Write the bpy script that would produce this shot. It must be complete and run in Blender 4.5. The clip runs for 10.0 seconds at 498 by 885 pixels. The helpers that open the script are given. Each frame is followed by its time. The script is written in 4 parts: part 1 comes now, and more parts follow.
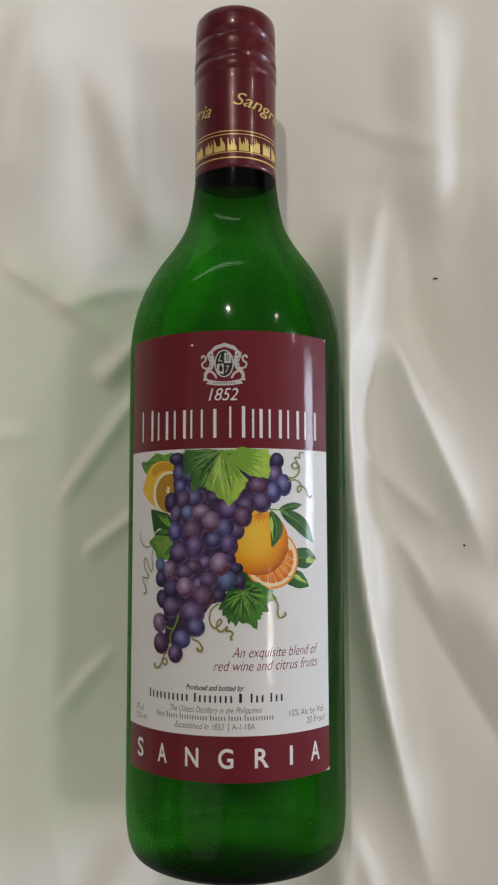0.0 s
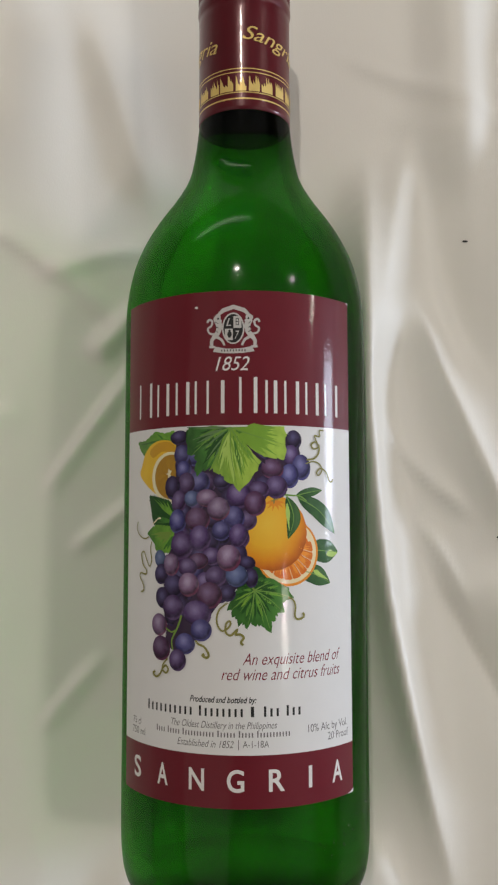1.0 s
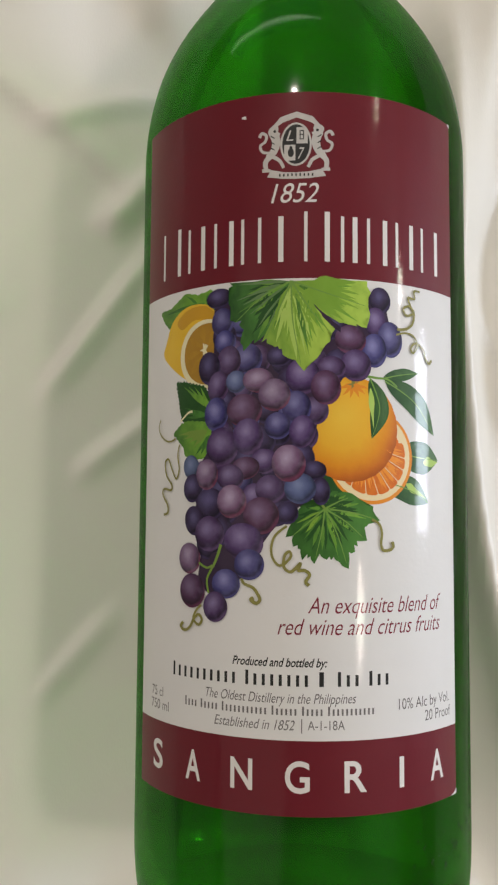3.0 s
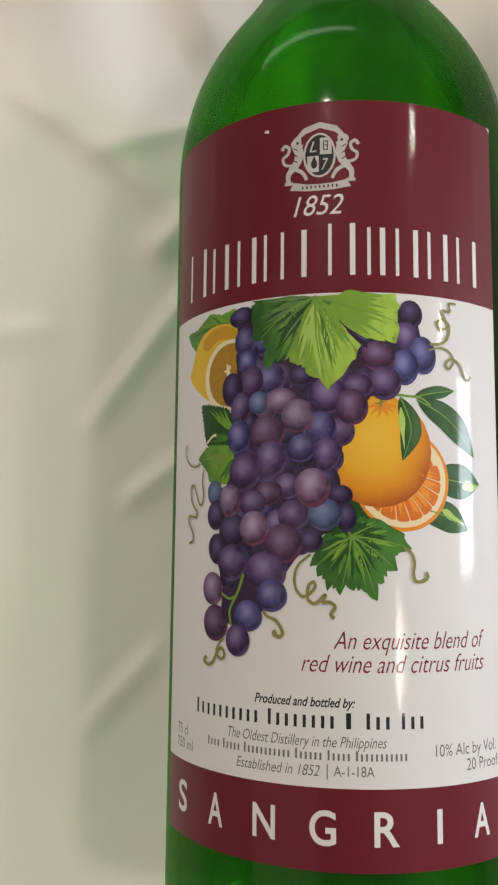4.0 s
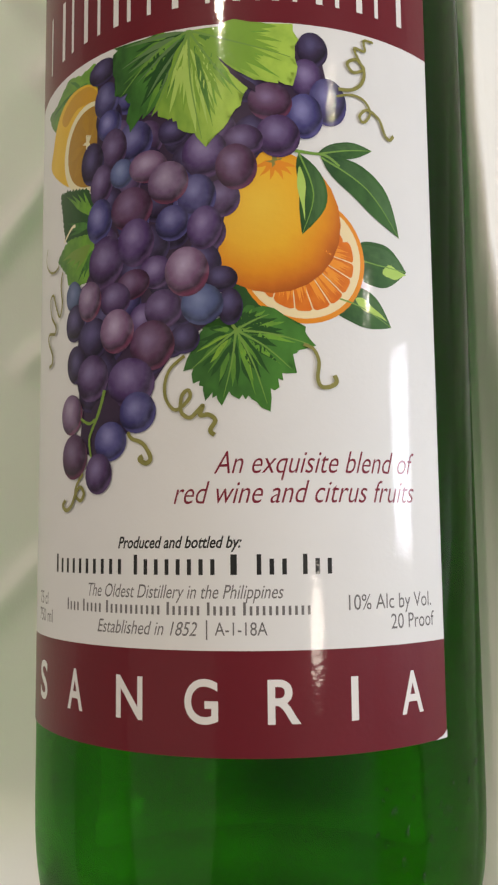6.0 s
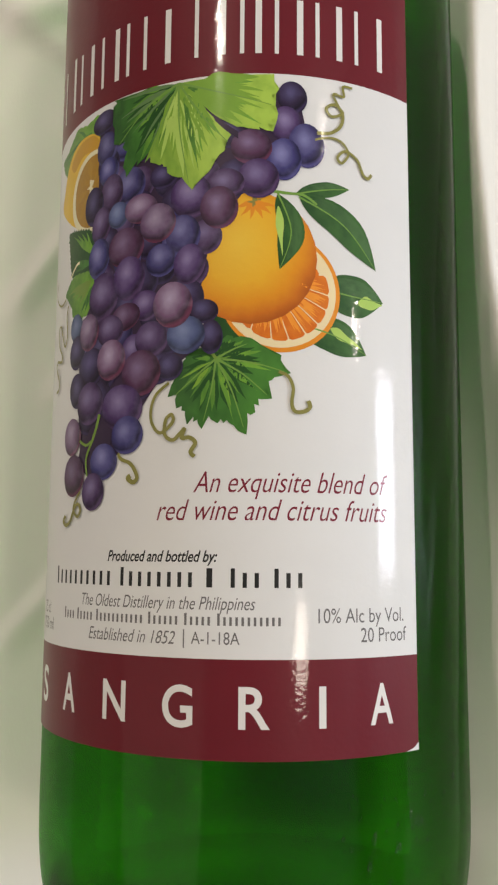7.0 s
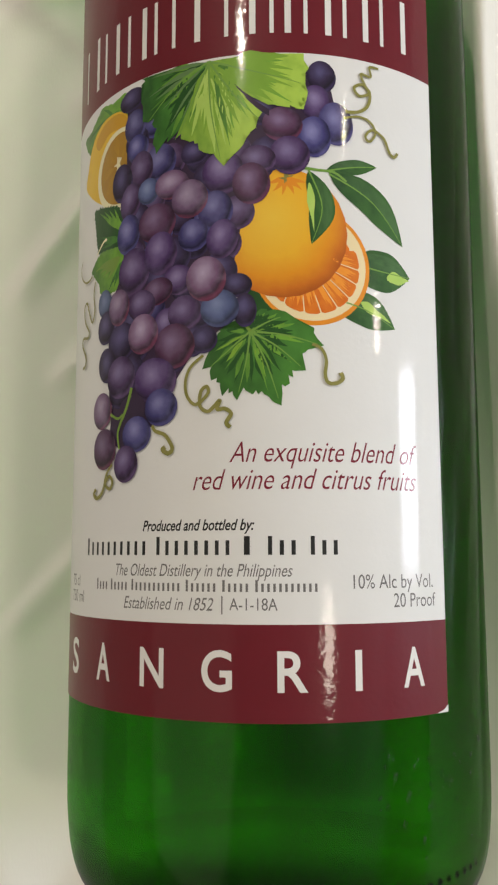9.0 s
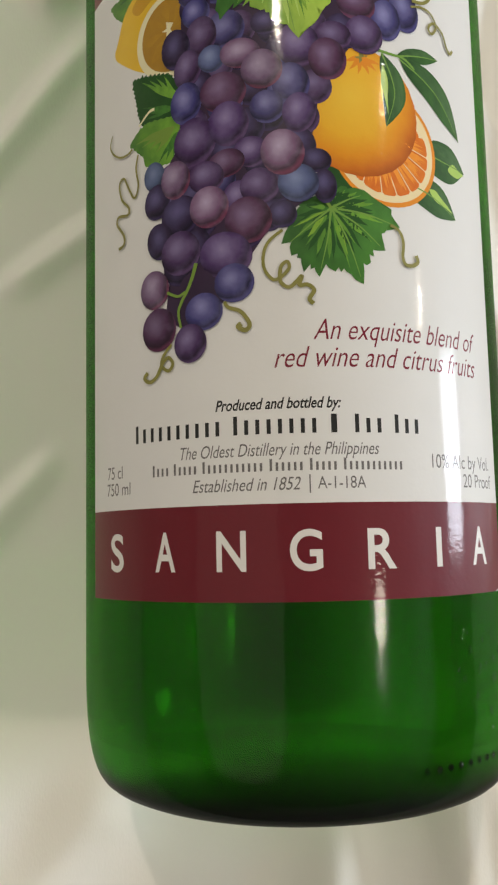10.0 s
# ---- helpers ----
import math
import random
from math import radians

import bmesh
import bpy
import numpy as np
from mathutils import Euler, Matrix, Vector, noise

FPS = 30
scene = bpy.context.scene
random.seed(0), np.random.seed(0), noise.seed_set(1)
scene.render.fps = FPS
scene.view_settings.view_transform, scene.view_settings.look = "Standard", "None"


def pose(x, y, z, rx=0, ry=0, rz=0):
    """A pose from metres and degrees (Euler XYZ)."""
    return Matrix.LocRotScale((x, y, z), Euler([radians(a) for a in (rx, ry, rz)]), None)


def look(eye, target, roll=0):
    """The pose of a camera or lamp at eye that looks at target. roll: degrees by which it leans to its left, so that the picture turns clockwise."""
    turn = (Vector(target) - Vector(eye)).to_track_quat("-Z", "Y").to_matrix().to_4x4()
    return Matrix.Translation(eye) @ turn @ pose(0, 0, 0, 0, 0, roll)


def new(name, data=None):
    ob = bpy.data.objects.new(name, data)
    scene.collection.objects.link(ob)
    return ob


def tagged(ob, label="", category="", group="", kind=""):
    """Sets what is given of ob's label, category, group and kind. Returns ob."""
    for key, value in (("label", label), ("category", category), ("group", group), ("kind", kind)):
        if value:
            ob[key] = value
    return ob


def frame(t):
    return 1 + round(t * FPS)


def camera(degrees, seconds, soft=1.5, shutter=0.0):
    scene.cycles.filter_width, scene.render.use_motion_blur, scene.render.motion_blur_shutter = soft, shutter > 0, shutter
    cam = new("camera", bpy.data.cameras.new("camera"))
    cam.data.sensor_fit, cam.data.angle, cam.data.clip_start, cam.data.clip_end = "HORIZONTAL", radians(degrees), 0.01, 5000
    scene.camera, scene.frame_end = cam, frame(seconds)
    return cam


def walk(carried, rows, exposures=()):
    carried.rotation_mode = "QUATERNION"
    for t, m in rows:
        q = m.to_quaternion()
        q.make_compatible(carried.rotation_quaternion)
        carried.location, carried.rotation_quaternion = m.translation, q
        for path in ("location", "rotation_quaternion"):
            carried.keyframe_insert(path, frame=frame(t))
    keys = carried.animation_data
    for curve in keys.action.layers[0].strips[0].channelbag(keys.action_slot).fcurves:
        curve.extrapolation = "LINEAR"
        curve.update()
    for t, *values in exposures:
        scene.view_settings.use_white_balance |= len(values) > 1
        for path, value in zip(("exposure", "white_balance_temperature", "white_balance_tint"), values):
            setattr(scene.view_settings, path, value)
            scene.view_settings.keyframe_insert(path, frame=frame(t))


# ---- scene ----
# ---- camera ----
cam = camera(32.56, 10.0, soft=2.3)
PATH = [
    (0.0, 0.0000, 0.1262, 0.3401, 5.47, -0.88, -0.12),
    (0.5, -0.0079, 0.1268, 0.3341, 6.71, -1.65, -0.23),
    (1.0, -0.0035, 0.1244, 0.3059, 5.11, -1.01, -0.11),
    (1.5, -0.0062, 0.1222, 0.2802, 4.47, -1.15, 0.20),
    (2.0, -0.0112, 0.1213, 0.2578, 3.65, -1.11, 0.51),
    (2.5, -0.0139, 0.1139, 0.2463, 4.07, -0.69, 0.66),
    (2.7, -0.0134, 0.1094, 0.2388, 3.99, -0.39, 0.61),
    (3.8, -0.0046, 0.1022, 0.2351, 7.07, 2.79, 0.17),
    (4.0, 0.0024, 0.1030, 0.2281, 7.14, 6.95, 0.61),
    (4.5, 0.0267, 0.0995, 0.2162, 7.32, 10.41, 0.49),
    (5.0, 0.0186, 0.0851, 0.2020, 6.33, 8.21, -0.27),
    (5.5, 0.0220, 0.0789, 0.1976, 6.15, 7.75, -0.80),
    (6.0, 0.0184, 0.0778, 0.1882, 5.94, 7.51, -0.58),
    (6.2, 0.0218, 0.0786, 0.1874, 6.24, 8.29, -0.44),
    (7.3, 0.0346, 0.0764, 0.1948, 7.77, 13.44, 0.68),
    (7.5, 0.0343, 0.0776, 0.1927, 7.56, 14.03, 0.83),
    (8.0, 0.0457, 0.0785, 0.1872, 8.32, 19.46, 1.56),
    (8.5, 0.0532, 0.0769, 0.1853, 7.93, 19.45, 1.24),
    (9.0, 0.0241, 0.0724, 0.1974, 7.39, 10.38, -0.14),
    (9.5, -0.0041, 0.0637, 0.1933, 6.66, 2.70, -0.92),
    (10.0, -0.0199, 0.0571, 0.1939, 6.71, -4.24, -1.25),
]
walk(cam, [(t, pose(x, y, z, rx, ry, rz)) for t, x, y, z, rx, ry, rz in PATH], [(0.0, -0.50, 6350, 14), (2.5, -0.26, 6550, 14), (5.0, -0.15, 6750, 15), (10.0, -0.12, 6800, 11)])

# ---- light ----
world = bpy.data.worlds.new("world")
scene.world = world
world.use_nodes = True
world.node_tree.nodes["Background"].inputs[0].default_value = (0.75, 0.85, 1.0, 1)
world.node_tree.nodes["Background"].inputs[1].default_value = 0.3


def lamp(name, place, target, size, watts, colour, shape="DISK", size_y=0.1):
    data = bpy.data.lights.new(name, "AREA")
    data.shape, data.size, data.energy, data.color = shape, size, watts, colour
    if shape == "RECTANGLE":
        data.size_y = size_y
    ob = new(name, data)
    ob.matrix_world = look(place, target)
    return ob


WARM = (1.0, 0.935, 0.80)
BED = (0.0, 0.12, 0.0)
# ceiling downlights of the bedroom
lamp("ceiling_lamp", (2.05, 1.60, 1.95), BED, 0.05, 5.2, WARM)
lamp("ceiling_lamp", (4.0, 1.30, 1.95), BED, 0.08, 12.5, WARM)
lamp("ceiling_lamp", (1.30, -0.18, 1.95), BED, 0.26, 7.5, WARM)
lamp("ceiling_lamp", (-0.30, 1.40, 1.95), BED, 0.06, 12.0, WARM)
# broad soft fill, added under the ceiling to lift the left side
lamp("ceiling_panel_lamp", (-1.75, -0.30, 1.97), (-1.75, -0.30, 0.0), 2.6, 9.0, WARM)
# daylight in the opening of the east window
lamp("window_light", (4.40, 0.50, 0.65), (0, 0.1, 0.0), 1.0, 116, (0.75, 0.865, 1.0), "RECTANGLE", 0.8)
# unseen fill lamp in the north wall, added to brighten the far end
lamp("window_light", (-1.10, 3.40, 1.05), (-1.10, 0.1, 0.0), 3.0, 9, (1.0, 0.96, 0.86), "ELLIPSE", 1.5)

# ---- materials ----


def material(name):
    m = bpy.data.materials.new(name)
    m.use_nodes = True
    return m, m.node_tree.nodes, m.node_tree.links, m.node_tree.nodes["Principled BSDF"]


def mix_colour(nodes, links, fac, a, b):
    n = nodes.new("ShaderNodeMix")
    n.data_type = "RGBA"
    for socket, value in ((n.inputs[0], fac), (n.inputs[6], a), (n.inputs[7], b)):
        if hasattr(value, "links"):
            links.new(value, socket)
        elif isinstance(value, tuple):
            socket.default_value = (*value, 1)
        else:
            socket.default_value = value
    return n.outputs[2]


def noise_tex(nodes, links, scale, detail=3, coord="Object", stretch=None):
    tc = nodes.new("ShaderNodeTexCoord")
    tex = nodes.new("ShaderNodeTexNoise")
    tex.inputs["Scale"].default_value, tex.inputs["Detail"].default_value = scale, detail
    if stretch:
        mp = nodes.new("ShaderNodeMapping")
        mp.inputs["Scale"].default_value = stretch
        links.new(tc.outputs[coord], mp.inputs[0])
        links.new(mp.outputs[0], tex.inputs["Vector"])
    else:
        links.new(tc.outputs[coord], tex.inputs["Vector"])
    return tex.outputs["Fac"]


def bump(nodes, links, bsdf, height, strength, distance, coat=False):
    b = nodes.new("ShaderNodeBump")
    b.inputs["Strength"].default_value, b.inputs["Distance"].default_value = strength, distance
    links.new(height, b.inputs["Height"])
    links.new(b.outputs[0], bsdf.inputs["Normal"])
    if coat:
        links.new(b.outputs[0], bsdf.inputs["Coat Normal"])


def laminate(nodes, links, bsdf):
    """The glossy film over the printed paper."""
    bsdf.inputs["Roughness"].default_value = 0.45
    bsdf.inputs["Coat Weight"].default_value = 0.29
    bsdf.inputs["Specular IOR Level"].default_value = 0.15
    bsdf.inputs["Coat Roughness"].default_value = 0.055
    bump(nodes, links, bsdf, noise_tex(nodes, links, 1100, 2), 0.12, 0.0002, True)


def ink(name, colour, other=None, scale=160):
    m, nodes, links, bsdf = material(name)
    other = other or tuple(c * 0.86 for c in colour)
    links.new(mix_colour(nodes, links, noise_tex(nodes, links, scale, 4), colour, other), bsdf.inputs["Base Color"])
    laminate(nodes, links, bsdf)
    return m


def round_ink(name, stops_a, stops_b, centre=(0.42, 0.60), grain=0.12, bloom=None):
    """A printed round fruit: colour by the distance from a point of its own disc; stops_b is the other hue that single fruits lean to."""
    m, nodes, links, bsdf = material(name)
    uv = nodes.new("ShaderNodeTexCoord")
    dist = nodes.new("ShaderNodeVectorMath")
    dist.operation = "DISTANCE"
    dist.inputs[1].default_value = (*centre, 0)
    wob = nodes.new("ShaderNodeTexNoise")
    wob.inputs["Scale"].default_value = 300
    wob.inputs["Detail"].default_value = 4
    links.new(uv.outputs["Object"], wob.inputs["Vector"])
    links.new(uv.outputs["UV"], dist.inputs[0])
    add = nodes.new("ShaderNodeMath")
    add.operation = "MULTIPLY_ADD"
    links.new(wob.outputs["Fac"], add.inputs[0])
    add.inputs[1].default_value = grain * 2
    links.new(dist.outputs["Value"], add.inputs[2])
    sub = nodes.new("ShaderNodeMath")
    sub.operation = "SUBTRACT"
    links.new(add.outputs[0], sub.inputs[0])
    sub.inputs[1].default_value = grain
    outs = []
    for stops in (stops_a, stops_b):
        ramp = nodes.new("ShaderNodeValToRGB")
        els = ramp.color_ramp.elements
        while len(els) < len(stops):
            els.new(0.5)
        for e, (p, c) in zip(els, stops):
            e.position, e.color = p, (*c, 1)
        links.new(sub.outputs[0], ramp.inputs[0])
        outs.append(ramp.outputs[0])
    info = nodes.new("ShaderNodeObjectInfo")
    tone = mix_colour(nodes, links, info.outputs["Random"], outs[0], outs[1])
    if bloom:
        # a pale bloom rubbed off here and there
        cloud = nodes.new("ShaderNodeTexNoise")
        cloud.inputs["Scale"].default_value, cloud.inputs["Detail"].default_value = 420, 3
        links.new(uv.outputs["Object"], cloud.inputs["Vector"])
        worn = nodes.new("ShaderNodeMapRange")
        worn.inputs[1].default_value, worn.inputs[2].default_value = 0.44, 0.72
        worn.inputs[3].default_value, worn.inputs[4].default_value = 0.0, 0.20
        links.new(cloud.outputs["Fac"], worn.inputs[0])
        tone = mix_colour(nodes, links, worn.outputs[0], tone, bloom)
    links.new(tone, bsdf.inputs["Base Color"])
    laminate(nodes, links, bsdf)
    return m


def leaf_ink(name, dark, light):
    """A printed leaf: streaks of two greens, brighter on the upper half of its own outline."""
    m, nodes, links, bsdf = material(name)
    uv = nodes.new("ShaderNodeTexCoord")
    sep = nodes.new("ShaderNodeSeparateXYZ")
    links.new(uv.outputs["UV"], sep.inputs[0])
    tex = noise_tex(nodes, links, 3.0, 3, "UV", (1.6, 1.0, 1.0))
    fac = nodes.new("ShaderNodeMath")
    fac.operation = "MULTIPLY_ADD"
    links.new(sep.outputs[0], fac.inputs[0])
    fac.inputs[1].default_value = 0.55
    links.new(tex, fac.inputs[2])
    ramp = nodes.new("ShaderNodeValToRGB")
    ramp.color_ramp.elements[0].position, ramp.color_ramp.elements[0].color = 0.30, (*dark, 1)
    ramp.color_ramp.elements[1].position, ramp.color_ramp.elements[1].color = 1.0, (*light, 1)
    links.new(fac.outputs[0], ramp.inputs[0])
    links.new(ramp.outputs[0], bsdf.inputs["Base Color"])
    laminate(nodes, links, bsdf)
    return m


PAPER = ink("label_paper", (0.73, 0.725, 0.72), (0.70, 0.695, 0.69))
MAROON = ink("maroon_ink", (0.145, 0.009, 0.018), (0.125, 0.008, 0.015))
WHITE_INK = ink("white_ink", (0.78, 0.76, 0.74))
BLACK_INK = ink("black_ink", (0.02, 0.02, 0.02))
GREY_INK = ink("grey_ink", (0.16, 0.15, 0.15))
WINE_INK = ink("wine_ink", (0.20, 0.012, 0.03))
OLIVE_INK = ink("olive_ink", (0.17, 0.17, 0.03), (0.30, 0.27, 0.09), 500)
STEM_INK = ink("stem_ink", (0.18, 0.30, 0.05))
SILVER_INK = ink("silver_ink", (0.62, 0.60, 0.58), (0.45, 0.43, 0.42), 700)


def grape_ink(name, body, pale, rim, other):
    """A grape's skin: pale bloom round its light, a darker body, and a thin lighter rim where light comes through."""
    def stops(c, k):
        dark = tuple(v * 0.30 for v in c)
        glow = tuple(v * k for v in pale)
        half = tuple((2 * u + v * k) / 3 for u, v in zip(c, pale))
        return [(0.0, glow), (0.13, tuple((u + v) / 2 for u, v in zip(glow, half))), (0.22, half), (0.36, c), (0.52, dark), (0.61, rim), (0.70, dark)]
    return round_ink(name, stops(body, 1.0), stops(other, 0.7), (0.42, 0.63), 0.13, pale)


GRAPE = grape_ink("violet_grape_ink", (0.064, 0.028, 0.119), (0.256, 0.199, 0.386), (0.087, 0.043, 0.125), (0.059, 0.027, 0.082))
GRAPE_BLUE = grape_ink("blue_grape_ink", (0.043, 0.040, 0.170), (0.246, 0.237, 0.488), (0.067, 0.059, 0.205), (0.043, 0.034, 0.119))
GRAPE_PINK = grape_ink("pink_grape_ink", (0.170, 0.085, 0.170), (0.451, 0.361, 0.533), (0.153, 0.033, 0.079), (0.123, 0.067, 0.141))
GRAPE_STEEL = grape_ink("steel_blue_grape_ink", (0.077, 0.090, 0.227), (0.226, 0.275, 0.488), (0.052, 0.057, 0.148), (0.067, 0.100, 0.187))
GRAPE_MAROON = grape_ink("maroon_grape_ink", (0.082, 0.028, 0.071), (0.235, 0.162, 0.295), (0.123, 0.028, 0.073), (0.067, 0.023, 0.068))
GRAPE_DEEP = grape_ink("deep_grape_ink", (0.029, 0.017, 0.059), (0.123, 0.104, 0.249), (0.036, 0.021, 0.079), (0.025, 0.013, 0.043))
GRAPE_DARK = ink("grape_gap_ink", (0.022, 0.014, 0.035), (0.05, 0.025, 0.06), 300)
ORANGE_STOPS = [(0.0, (0.80, 0.50, 0.05)), (0.32, (0.76, 0.40, 0.025)), (0.46, (0.70, 0.27, 0.012)), (0.56, (0.56, 0.15, 0.010)), (0.65, (0.34, 0.07, 0.008))]
ORANGE = round_ink("orange_ink", ORANGE_STOPS, ORANGE_STOPS, (0.42, 0.62), 0.05)
RIND = ink("orange_rind_ink", (0.78, 0.27, 0.02))
PITH = ink("pith_ink", (0.85, 0.70, 0.42))
PULP = ink("orange_pulp_ink", (0.56, 0.085, 0.006), (0.76, 0.23, 0.02), 600)
LEMON = ink("lemon_ink", (0.78, 0.52, 0.04), (0.68, 0.40, 0.02), 250)
LEMON_PITH = ink("lemon_pith_ink", (0.82, 0.76, 0.50))
LEMON_PULP = ink("lemon_pulp_ink", (0.34, 0.17, 0.015), (0.42, 0.24, 0.03), 300)
LEAF_BRIGHT = leaf_ink("bright_leaf_ink", (0.07, 0.22, 0.02), (0.38, 0.56, 0.08))
LEAF_MID = leaf_ink("vine_leaf_ink", (0.03, 0.12, 0.02), (0.16, 0.36, 0.04))
LEAF_LOW = leaf_ink("low_leaf_ink", (0.010, 0.055, 0.012), (0.062, 0.21, 0.03))
LEAF_DARK = leaf_ink("citrus_leaf_ink", (0.006, 0.040, 0.012), (0.040, 0.125, 0.025))
LEAF_LIGHT = ink("light_leaf_ink", (0.46, 0.62, 0.16), (0.32, 0.52, 0.08), 500)
LEAF_FRESH = ink("fresh_leaf_ink", (0.21, 0.39, 0.045), (0.16, 0.32, 0.03), 400)
LEAF_GREY = ink("dull_leaf_ink", (0.13, 0.23, 0.09), (0.09, 0.18, 0.06), 400)
LEAF_CITRUS = leaf_ink("citrus_leaf_light_ink", (0.014, 0.060, 0.016), (0.060, 0.145, 0.045))
LEMON_SHADE = ink("lemon_shade_ink", (0.60, 0.32, 0.02), (0.52, 0.28, 0.02), 250)
LEMON_FLESH = ink("lemon_flesh_ink", (0.46, 0.26, 0.025), (0.36, 0.19, 0.02), 500)
PULP_LIGHT = ink("orange_vesicle_ink", (0.86, 0.34, 0.04), (0.78, 0.24, 0.02), 500)
LEAF_SHADE = ink("shade_leaf_ink", (0.010, 0.055, 0.010), (0.02, 0.09, 0.015), 500)
VEIN = ink("leaf_vein_ink", (0.17, 0.33, 0.06))


def glass_material(name, tint, rough, share, heel=None):
    """Bottle glass: part of the light passes straight, part is bent, and the surface mirrors by Fresnel."""
    m, nodes, links, bsdf = material(name)
    nodes.remove(bsdf)
    out = nodes["Material Output"]
    straight = nodes.new("ShaderNodeBsdfTransparent")
    straight.inputs[0].default_value = (*tint, 1)
    bent = nodes.new("ShaderNodeBsdfRefraction")
    bent.inputs["Color"].default_value = (*tint, 1)
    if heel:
        # thick foot: the dark rim from bent light is put into the tint
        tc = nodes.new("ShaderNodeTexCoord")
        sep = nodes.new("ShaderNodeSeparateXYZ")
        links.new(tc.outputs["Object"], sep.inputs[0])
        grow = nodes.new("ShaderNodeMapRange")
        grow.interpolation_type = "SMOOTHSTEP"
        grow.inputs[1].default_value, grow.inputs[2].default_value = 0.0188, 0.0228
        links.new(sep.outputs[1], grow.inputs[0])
        # painted dark on the upper side only, so no arch shows through from behind
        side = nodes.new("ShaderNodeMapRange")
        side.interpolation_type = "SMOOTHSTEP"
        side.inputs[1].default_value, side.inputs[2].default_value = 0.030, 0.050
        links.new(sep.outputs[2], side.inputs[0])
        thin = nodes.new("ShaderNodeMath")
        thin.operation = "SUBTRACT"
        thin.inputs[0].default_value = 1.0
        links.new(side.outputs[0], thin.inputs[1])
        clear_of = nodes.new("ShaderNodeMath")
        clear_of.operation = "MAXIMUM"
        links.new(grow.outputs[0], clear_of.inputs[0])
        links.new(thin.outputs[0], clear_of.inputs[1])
        # long streaks of bent light and dark, put into the tint
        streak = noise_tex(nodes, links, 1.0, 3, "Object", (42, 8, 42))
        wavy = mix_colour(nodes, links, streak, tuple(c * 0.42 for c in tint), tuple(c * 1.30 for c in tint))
        # the dark below the cap is painted into the neck's tint
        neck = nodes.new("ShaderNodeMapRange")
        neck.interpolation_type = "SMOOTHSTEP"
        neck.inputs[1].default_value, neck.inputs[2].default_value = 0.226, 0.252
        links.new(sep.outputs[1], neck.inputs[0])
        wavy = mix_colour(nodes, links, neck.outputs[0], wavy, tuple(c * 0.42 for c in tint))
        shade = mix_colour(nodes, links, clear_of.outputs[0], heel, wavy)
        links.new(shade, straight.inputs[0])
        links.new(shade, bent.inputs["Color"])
    bent.inputs["IOR"].default_value, bent.inputs["Roughness"].default_value = 1.36, rough
    inner = straight
    if share:
        inner = nodes.new("ShaderNodeMixShader")
        inner.inputs[0].default_value = share
        links.new(straight.outputs[0], inner.inputs[1])
        links.new(bent.outputs[0], inner.inputs[2])
    gloss = nodes.new("ShaderNodeBsdfGlossy")
    gloss.inputs["Roughness"].default_value = 0.09
    fres = nodes.new("ShaderNodeLayerWeight")
    fres.inputs["Blend"].default_value = 0.5
    b = nodes.new("ShaderNodeBump")
    b.inputs["Strength"].default_value, b.inputs["Distance"].default_value = 0.25, 0.001
    links.new(noise_tex(nodes, links, 60, 2), b.inputs["Height"])
    for n in (bent, gloss, fres):
        links.new(b.outputs[0], n.inputs["Normal"])
    mix = nodes.new("ShaderNodeMixShader")
    power = nodes.new("ShaderNodeMath")
    power.operation = "POWER"
    links.new(fres.outputs["Facing"], power.inputs[0])
    power.inputs[1].default_value = 5.0
    share_ = nodes.new("ShaderNodeMath")
    share_.operation = "MULTIPLY_ADD"
    links.new(power.outputs[0], share_.inputs[0])
    share_.inputs[1].default_value, share_.inputs[2].default_value = 0.28, 0.022
    links.new(share_.outputs[0], mix.inputs[0])
    links.new(inner.outputs[0], mix.inputs[1])
    links.new(gloss.outputs[0], mix.inputs[2])
    links.new(mix.outputs[0], out.inputs[0])
    return m


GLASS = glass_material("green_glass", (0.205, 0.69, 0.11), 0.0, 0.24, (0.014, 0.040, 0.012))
GLASS_INSIDE, nodes, links, bsdf = material("green_glass_inside")
clear = nodes.new("ShaderNodeBsdfTransparent")
clear.inputs[0].default_value = (0.76, 0.93, 0.72, 1)
links.new(clear.outputs[0], nodes["Material Output"].inputs[0])
nodes.remove(bsdf)
GLASS_BASE = glass_material("thick_green_glass", (0.16, 0.30, 0.15), 0.08, 0.7)
BEAD = glass_material("moisture", (0.85, 0.95, 0.85), 0.02, 0.5)


def cap_material():
    m, nodes, links, bsdf = material("maroon_cap_enamel")
    links.new(mix_colour(nodes, links, noise_tex(nodes, links, 130, 4), (0.105, 0.005, 0.011), (0.085, 0.004, 0.009)), bsdf.inputs["Base Color"])
    bsdf.inputs["Metallic"].default_value = 0.1
    bsdf.inputs["Roughness"].default_value = 0.28
    bsdf.inputs["Coat Weight"].default_value, bsdf.inputs["Coat Roughness"].default_value = 0.25, 0.07
    bsdf.inputs["Specular IOR Level"].default_value = 0.3
    bump(nodes, links, bsdf, noise_tex(nodes, links, 240, 3), 0.15, 0.0005, True)
    return m


def gold_material():
    m, nodes, links, bsdf = material("gold_foil_print")
    links.new(mix_colour(nodes, links, noise_tex(nodes, links, 400, 3), (0.78, 0.58, 0.20), (0.66, 0.46, 0.13)), bsdf.inputs["Base Color"])
    bsdf.inputs["Metallic"].default_value, bsdf.inputs["Roughness"].default_value = 0.25, 0.4
    return m


